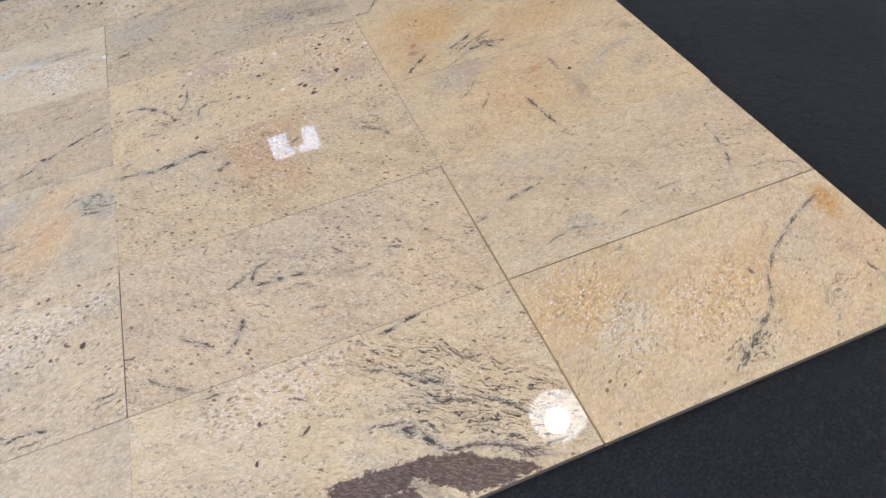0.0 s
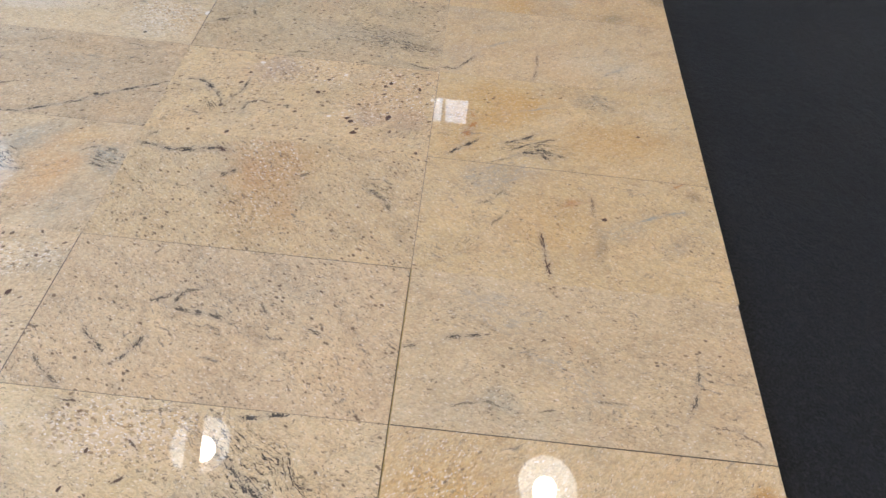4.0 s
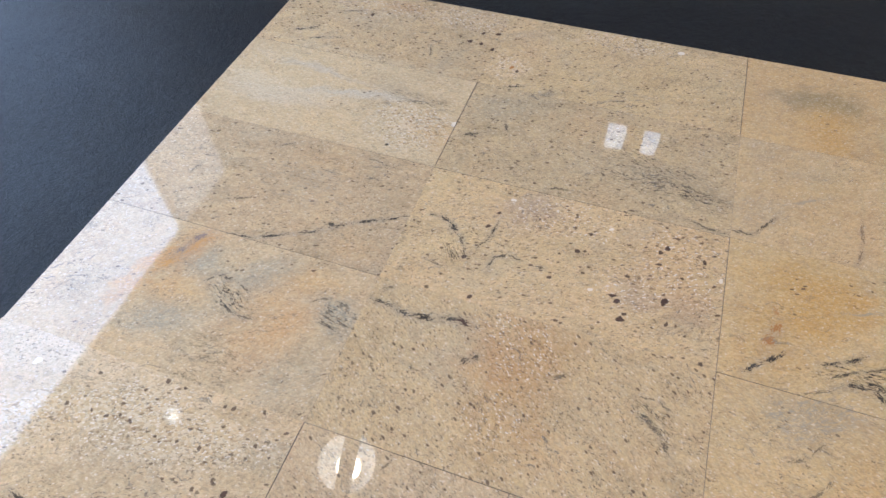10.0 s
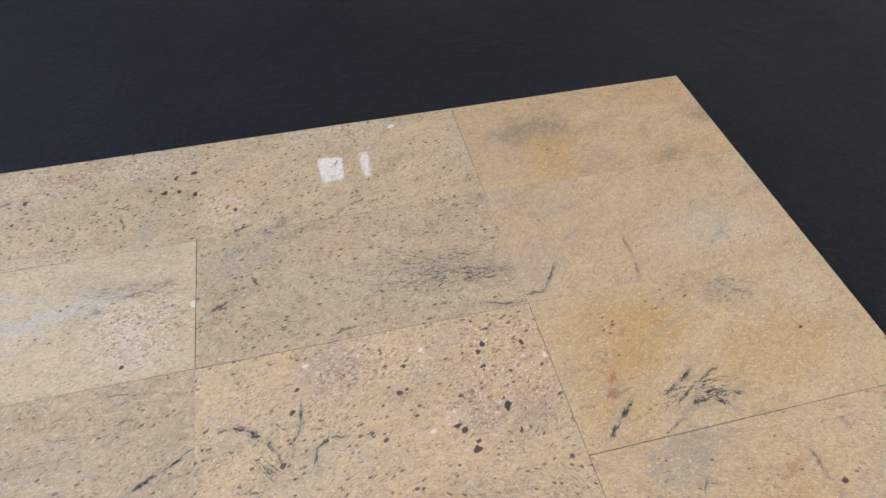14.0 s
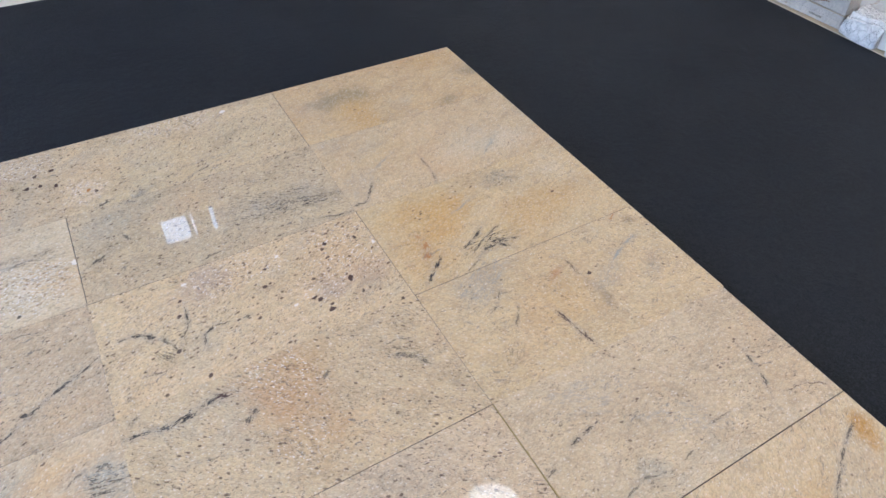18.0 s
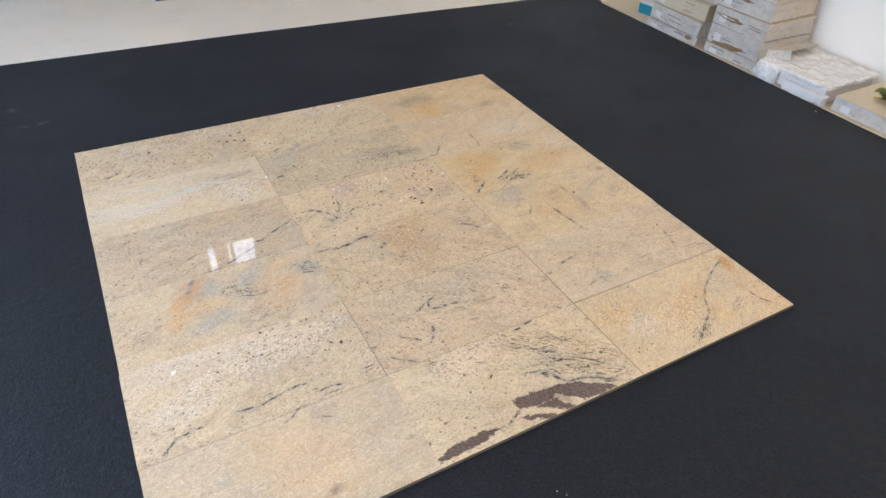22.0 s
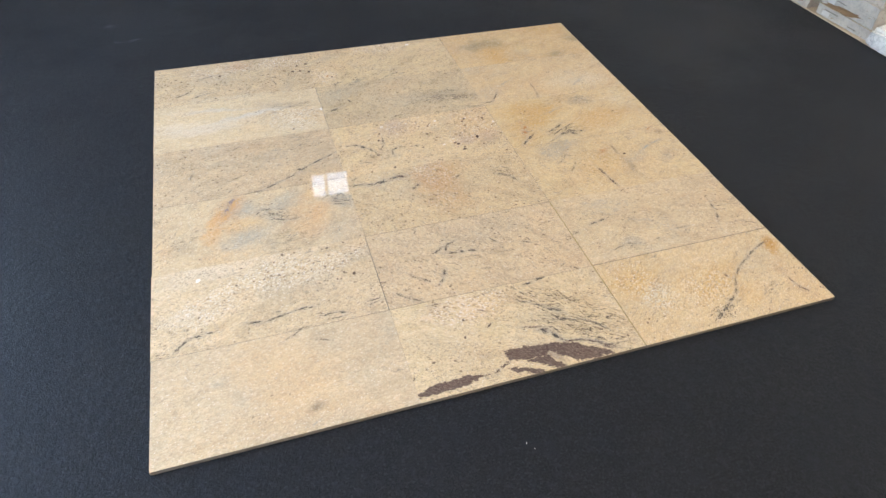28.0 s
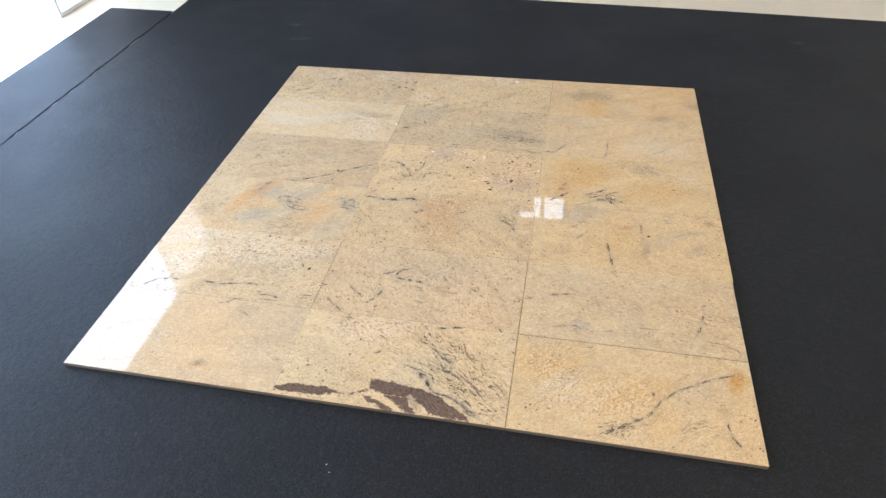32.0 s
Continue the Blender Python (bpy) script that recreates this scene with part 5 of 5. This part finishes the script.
# tall stack
level = 0.005
for n, (h, shift, twist, tear) in enumerate(((0.05, 0.0, 1.0, None), (0.098, 0.0, -1.5, (0.02, 0.016, 0.15, 0.016)), (0.092, 0.004, -0.5, (0.06, 0.05, 0.10, 0.015)),
                                             (0.09, 0.014, 2.5, (0.03, 0.07, 0.09, 0.012)), (0.09, 0.02, -3.0, None), (0.09, 0.012, 1.0, None))):
    tile_carton(3.165 + shift, 1.465 + 0.5 * shift, level, WALL_DEPTH - shift - 0.01, 0.335, h, twist,
                "torn white printed carton of tiles in a tall stack" if tear else "white printed carton of tiles in a tall stack", tear, 2, None, n + 1)
    level += h + 0.003
# lower stack
level = 0.005
for n, (h, shift, twist, tear) in enumerate(((0.044, -0.004, 2.0, (-0.13, 0.03, 0.03, 0.012)), (0.082, 0.0, -2.0, None), (0.088, 0.01, 3.0, None))):
    tile_carton(3.15 + shift, 1.875, level, WALL_DEPTH - 0.02, 0.385, h, twist, "dented pale carton of tiles in a low stack", tear, 2,
                board_white if n < 2 else board_cream, n + 20)
    level += h + 0.003
tile_carton(3.22, 1.80, level, 0.28, 0.26, 0.085, -4, "pale carton of tiles on top of a low stack", None, 1, None, 31)


def lumpy(bm, lo, hi, cuts, amount, seed):
    """A soft crumpled body in place of a box."""
    block(bm, lo, hi, 0.008)
    bmesh.ops.subdivide_edges(bm, edges=bm.edges[:], cuts=cuts, use_grid_fill=True)
    for v in bm.verts:
        p = v.co * 22 + Vector((seed, seed * 2, 0))
        push = noise.noise_vector(p) * amount
        v.co += push
        v.co.z = max(v.co.z, lo[2])
    return bm


def kraft_sheet():
    bm = lumpy(bmesh.new(), (3.165, 1.80, level + 0.001), (3.212, 2.05, level + 0.03), 6, 0.010, 3)
    return tagged(smooth(part("kraft_paper", bm, kraft)), "crumpled brown kraft paper on top of a carton", "paper")


kraft_sheet()


def wrapped_pack():
    ob = thing("wrapped_tile_pack", (3.145, 1.08, 0.005), 0, "low white tile pack under crinkled clear plastic wrap", "tile pack")
    smooth(part("tile_block", lumpy(bmesh.new(), (0.02, -0.19, 0), (0.40, 0.15, 0.07), 5, 0.006, 5), paper_white, ob, "white tiles in paper"))
    part("plastic_wrap", lumpy(bmesh.new(), (0.004, -0.205, 0.068), (0.415, 0.19, 0.092), 18, 0.011, 9), wrap, ob, "crinkled shiny plastic wrap")
    for n in range(22):
        y = -0.20 + 0.0178 * n
        bm = bmesh.new()
        tip = bm.verts.new((-0.010 + 0.004 * (n % 3), y + 0.008, 0.060 + 0.003 * (n % 2)))
        root = [bm.verts.new((0.010, y, 0.086)), bm.verts.new((0.010, y + 0.017, 0.086)), bm.verts.new((0.012, y + 0.009, 0.074))]
        for k in range(3):
            bm.faces.new((root[k], root[(k + 1) % 3], tip))
        bm.faces.new(root[::-1])
        bmesh.ops.recalc_face_normals(bm, faces=bm.faces[:])
        part("wrap_fringe", bm, wrap, ob)
    (part("loose_wrap", lumpy(bmesh.new(), (-0.008, 0.06, 0.002), (0.03, 0.20, 0.072), 6, 0.014, 13), wrap, ob, "loose fold of plastic wrap"))
    (part("wrap_corner", lumpy(bmesh.new(), (-0.004, -0.215, 0.0), (0.03, 0.02, 0.046), 6, 0.012, 17), paper_white, ob, "torn white wrapping"))
    for k in range(3):
        part("print_bar", slab((0.0, 0.08, 0.018 + 0.016 * k), (0.003, 0.13 + 0.01 * k, 0.024 + 0.016 * k)), print_ink, ob, "faded grey print")
    return ob


wrapped_pack()


def loose_lid():
    bm = bmesh.new()
    block(bm, (0, -0.07, 0), (0.26, 0.07, 0.004), 0.001)
    block(bm, (-0.003, -0.07, -0.04), (0.001, 0.07, 0.004), 0.001)
    ob = tagged(part("carton_lid", bm, board_white), "loose white carton lid leaning on the wrapped pack", "carton lid")
    ob.matrix_basis = pose(3.24, 1.245, 0.128, -16, 3, 6)
    return ob


loose_lid()


def plant_box():
    ob = tile_carton(3.172, 0.66, 0.005, 0.395, 0.345, 0.068, 0.5, "low pale carton with a plain cream lid beside the wall", None, 0, board_white, 41)
    return ob


plant_box()
leaf_green = painted("dried_green_leaf", (0.30, 0.30, 0.07), 0.6, 60, 0.3, 0.3)
leaf_yellow = painted("dried_yellow_stalk", (0.62, 0.42, 0.10), 0.6, 60, 0.3, 0.2)


def leaf_mesh(bm, m, length, width):
    """A curled leaf with a midrib fold and two surfaces."""
    rows = []
    for k in range(6):
        u = k / 5
        w = width * math.sin(math.pi * min(0.97, u * 0.9 + 0.05))
        lift = 0.10 * length * math.sin(2.4 * u)
        rows.append([bm.verts.new(m @ Vector((u * length, s * w, lift + abs(s) * w * 0.45))) for s in (-1, 0, 1)])
    for a, b in zip(rows, rows[1:]):
        for k in range(2):
            bm.faces.new((a[k], a[k + 1], b[k + 1], b[k]))
    return bm


def dried_sprig():
    ob = thing("dried_sprig", (3.335, 0.665, 0.077), 0, "dried yellow-green leafy sprig lying on a carton", "dried plant")
    rnd = random.Random(8)
    for n in range(9):
        a = radians(-70 + 6 * n)
        y0 = 0.075 - 0.012 * n
        pts = [(-0.03 + 0.007 * n + math.cos(a) * d, y0 + math.sin(a) * d, 0.004 + 0.014 * math.sin(d * 20)) for d in (0, 0.04, 0.08, 0.13, 0.17)]
        part("stalk", tube(bmesh.new(), pts, [0.004, 0.004, 0.0035, 0.003, 0.002], 6), leaf_yellow, ob, "dry yellow stalk")
    for n in range(34):
        d = rnd.random()
        m = pose(-0.035 + 0.09 * d + rnd.uniform(-0.03, 0.03), 0.07 - 0.13 * d + rnd.uniform(-0.035, 0.035), 0.008 + rnd.uniform(0, 0.022),
                 rnd.uniform(-25, 25), rnd.uniform(-14, 6), rnd.uniform(-100, -10))
        bm = leaf_mesh(bmesh.new(), m, rnd.uniform(0.034, 0.058), rnd.uniform(0.011, 0.018))
        bmesh.ops.solidify(bm, geom=bm.faces[:], thickness=0.0008)
        smooth(part("leaf", bm, leaf_yellow if n % 3 == 0 else leaf_green, ob))
    return ob


dried_sprig()


def white_pack():
    ob = thing("wrapped_tile_pack", (3.29, 0.27, 0.005), 4, "small white paper-wrapped pack of tiles by the wall", "tile pack")
    smooth(part("tile_block", lumpy(bmesh.new(), (0, -0.16, 0), (0.27, 0.16, 0.045), 4, 0.005, 23), paper_white, ob))
    (part("plastic_wrap", lumpy(bmesh.new(), (-0.004, -0.165, 0.04), (0.27, 0.165, 0.052), 6, 0.008, 29), wrap, ob, "crinkled plastic wrap"))
    return ob


white_pack()

# ---- small things at the mat's far corner ----
teal = painted("teal_plastic", (0.02, 0.22, 0.26), 0.35, 40)
slate = painted("slate_grey_fabric", (0.10, 0.10, 0.13), 0.8, 90)


def teal_box():
    ob = thing("small_box", (3.29, 2.215, 0.004), 8, "small teal box with a white paper lid", "box")
    part("body", slab((-0.04, -0.05, 0), (0.06, 0.05, 0.06), 0.004), teal, ob)
    part("lid", slab((-0.042, -0.052, 0.06), (0.062, 0.052, 0.075), 0.003), paper_white, ob, "white paper lid")
    return ob


teal_box()


def bucket():
    ob = thing("bucket", (3.27, 2.60, -0.006), 0, "white plastic bucket on the concrete beside the mat", "bucket")
    bm = lathe(bmesh.new(), [(0.001, 0), (0.078, 0), (0.084, 0.008), (0.104, 0.22), (0.109, 0.222), (0.109, 0.236), (0.098, 0.236), (0.08, 0.02), (0.001, 0.016)], 36)
    smooth(part("body", bm, paper_white, ob))
    pts = [(0.106 * math.cos(a), 0.106 * math.sin(a) * 0.2, 0.225 - 0.1 * math.sin(a)) for a in (math.pi * k / 12 for k in range(13))]
    part("handle", tube(bmesh.new(), [(x, -0.104 + y * 0.2, z) for x, y, z in pts], 0.003, 6), dark_steel, ob, "thin wire handle")
    return ob


bucket()


def folded_cloth():
    bm = lumpy(bmesh.new(), (3.38, 2.16, 0.004), (3.52, 2.36, 0.17), 5, 0.014, 31)
    return tagged(smooth(part("folded_cloth", bm, slate)), "dark slate folded cloth bundle by the wall", "cloth")


folded_cloth()

# ---- crumbs on the mat ----
def crumb(x, y, size, seed):
    rnd = random.Random(seed)
    bm = bmesh.new()
    bmesh.ops.create_icosphere(bm, subdivisions=1, radius=size)
    for v in bm.verts:
        v.co = Vector((v.co.x * rnd.uniform(0.7, 1.5), v.co.y * rnd.uniform(0.6, 1.2), max(0.0, v.co.z * 0.6 + size * 0.3)))
    ob = part("stone_crumb", bm, paper_white)
    ob.matrix_basis = pose(x, y, 0, 0, 0, rnd.uniform(0, 180))
    return tagged(ob, "tiny white stone chip on the black mat", "stone chip", "chips on the mat")


for n, (x, y, size) in enumerate(((0.817, -0.164, 0.0016), (0.83, -0.182, 0.0013), (3.09, 0.854, 0.004))):
    crumb(x, y, size, n)

# ---- low rack on the far concrete ----
pale_wrap = painted("pale_blue_wrap", (0.52, 0.58, 0.66), 0.35, 20, 0.1, 0.1)
yellow_paint = painted("yellow_rack_paint", (0.55, 0.46, 0.24), 0.5, 60)
clay = painted("clay_core", (0.36, 0.22, 0.14), 0.85, 60, 0.2, 0.2)
# near-black for the shade inside the block's cores
hole_shade = painted("core_hole_shade", (0.06, 0.035, 0.025), 0.9, 60)


stand_grey = painted("grey_brown_panel", (0.30, 0.27, 0.235), 0.6, 40, 0.1, 0.1)


def low_rack():
    ob = thing("low_rack", (0.0, 3.93, -0.006), -4, "low storage rack with a pale wrapped lower shelf", "rack")
    part("shelf", slab((-2.3, 0.0, 0.045), (0.06, 0.55, 0.17), 0.01), pale_wrap, ob, "pale blue plastic-wrapped shelf")
    part("rail", slab((-2.3, 0.36, 0.03), (0.9, 0.40, 0.075), 0.004), grey_steel, ob, "grey steel rail")
    for a, b in ((0.24, 0.40), (0.57, 0.97)):
        panel = part("side_panel", slab((a, 0.02, 0.035), (b, 0.05, 0.62), 0.004), stand_grey, ob, "grey-brown panel")
        part("edge_strip", slab((a, 0.0, 0.012), (b, 0.03, 0.035), 0.003), aluminium, panel, "white edge strip")
    for x in (-2.1, -0.9):
        leg = part("leg", slab((x, 0.02, 0.0), (x + 0.06, 0.08, 0.5), 0.004), dark_steel, ob)
        part("foot", slab((x - 0.02, 0.0, 0.0), (x + 0.08, 0.1, 0.012), 0.002), dark_steel, leg)
    part("post", slab((0.52, -0.06, 0.0), (0.57, -0.02, 0.6), 0.004), yellow_paint, ob, "yellow painted post")
    return ob


low_rack()


def core_bundle():
    ob = thing("hollow_block", (0.065, 3.965, -0.006), -4, "hollow clay block with rows of dark cores", "block")
    part("body", slab((0.02, 0.0, 0.0), (0.2, 0.3, 0.13), 0.004), clay, ob)
    # the body is solid: dark plates on its front paint the shaded cores
    for i in range(4):
        for j in range(3):
            part("core_shade_plate", slab((0.032 + 0.042 * i, -0.0035, 0.012 + 0.04 * j), (0.062 + 0.042 * i, 0.004, 0.042 + 0.04 * j), 0.001), hole_shade, ob)
    return ob


core_bundle()

# ---- hanging fittings under the ceiling ----
def cable_tray():
    ob = thing("cable_tray", (-0.085, 1.42, 2.80), 12, "dark narrow cable tray hung under the ceiling", "cable tray")
    part("tray", slab((-0.045, -1.2, 0.0), (0.045, 1.2, 0.03), 0.004), dark_steel, ob)
    for y in (-1.1, 1.1):
        part("hanger", tube(bmesh.new(), [(0, y, 0.025), (0, y, TOP - 2.80)], 0.005, 8), dark_steel, ob)
    return ob


cable_tray()


stand_dark = painted("grey_stand_plastic", (0.13, 0.13, 0.135), 0.45, 50, 0.1, 0.1)


def display_stand(x, y, width, height, turn=0.0):
    """A narrow upright board on a rounded rocker foot."""
    ob = thing("display_stand", (x, y, -0.006), turn, "grey upright display stand on a rounded foot", "display stand", "stands on the far concrete")
    bm = bmesh.new()
    side = [(-0.02, 0.0), (0.06, 0.0), (0.14, 0.02), (0.19, 0.07), (0.20, 0.14), (0.12, 0.16), (0.0, 0.14)]
    near = [bm.verts.new((-width / 2, d, z)) for d, z in side]
    far = [bm.verts.new((width / 2, d, z)) for d, z in side]
    bm.faces.new(near)
    bm.faces.new(far[::-1])
    for k in range(len(side)):
        j = (k + 1) % len(side)
        bm.faces.new((near[k], far[k], far[j], near[j]))
    bmesh.ops.recalc_face_normals(bm, faces=bm.faces[:])
    part("foot", bm, stand_dark, ob)
    part("board", slab((-width / 2, 0.03, 0.12), (width / 2, 0.055, height), 0.004), dark_steel, ob, "dark narrow board")
    return ob


for x, y, width, height in ((0.64, 3.57, 0.11, 2.34), (1.05, 3.57, 0.11, 2.18), (1.31, 3.62, 0.10, 0.8), (1.76, 3.46, 0.15, 0.8), (2.19, 3.27, 0.15, 0.8)):
    display_stand(x, y, width, height)
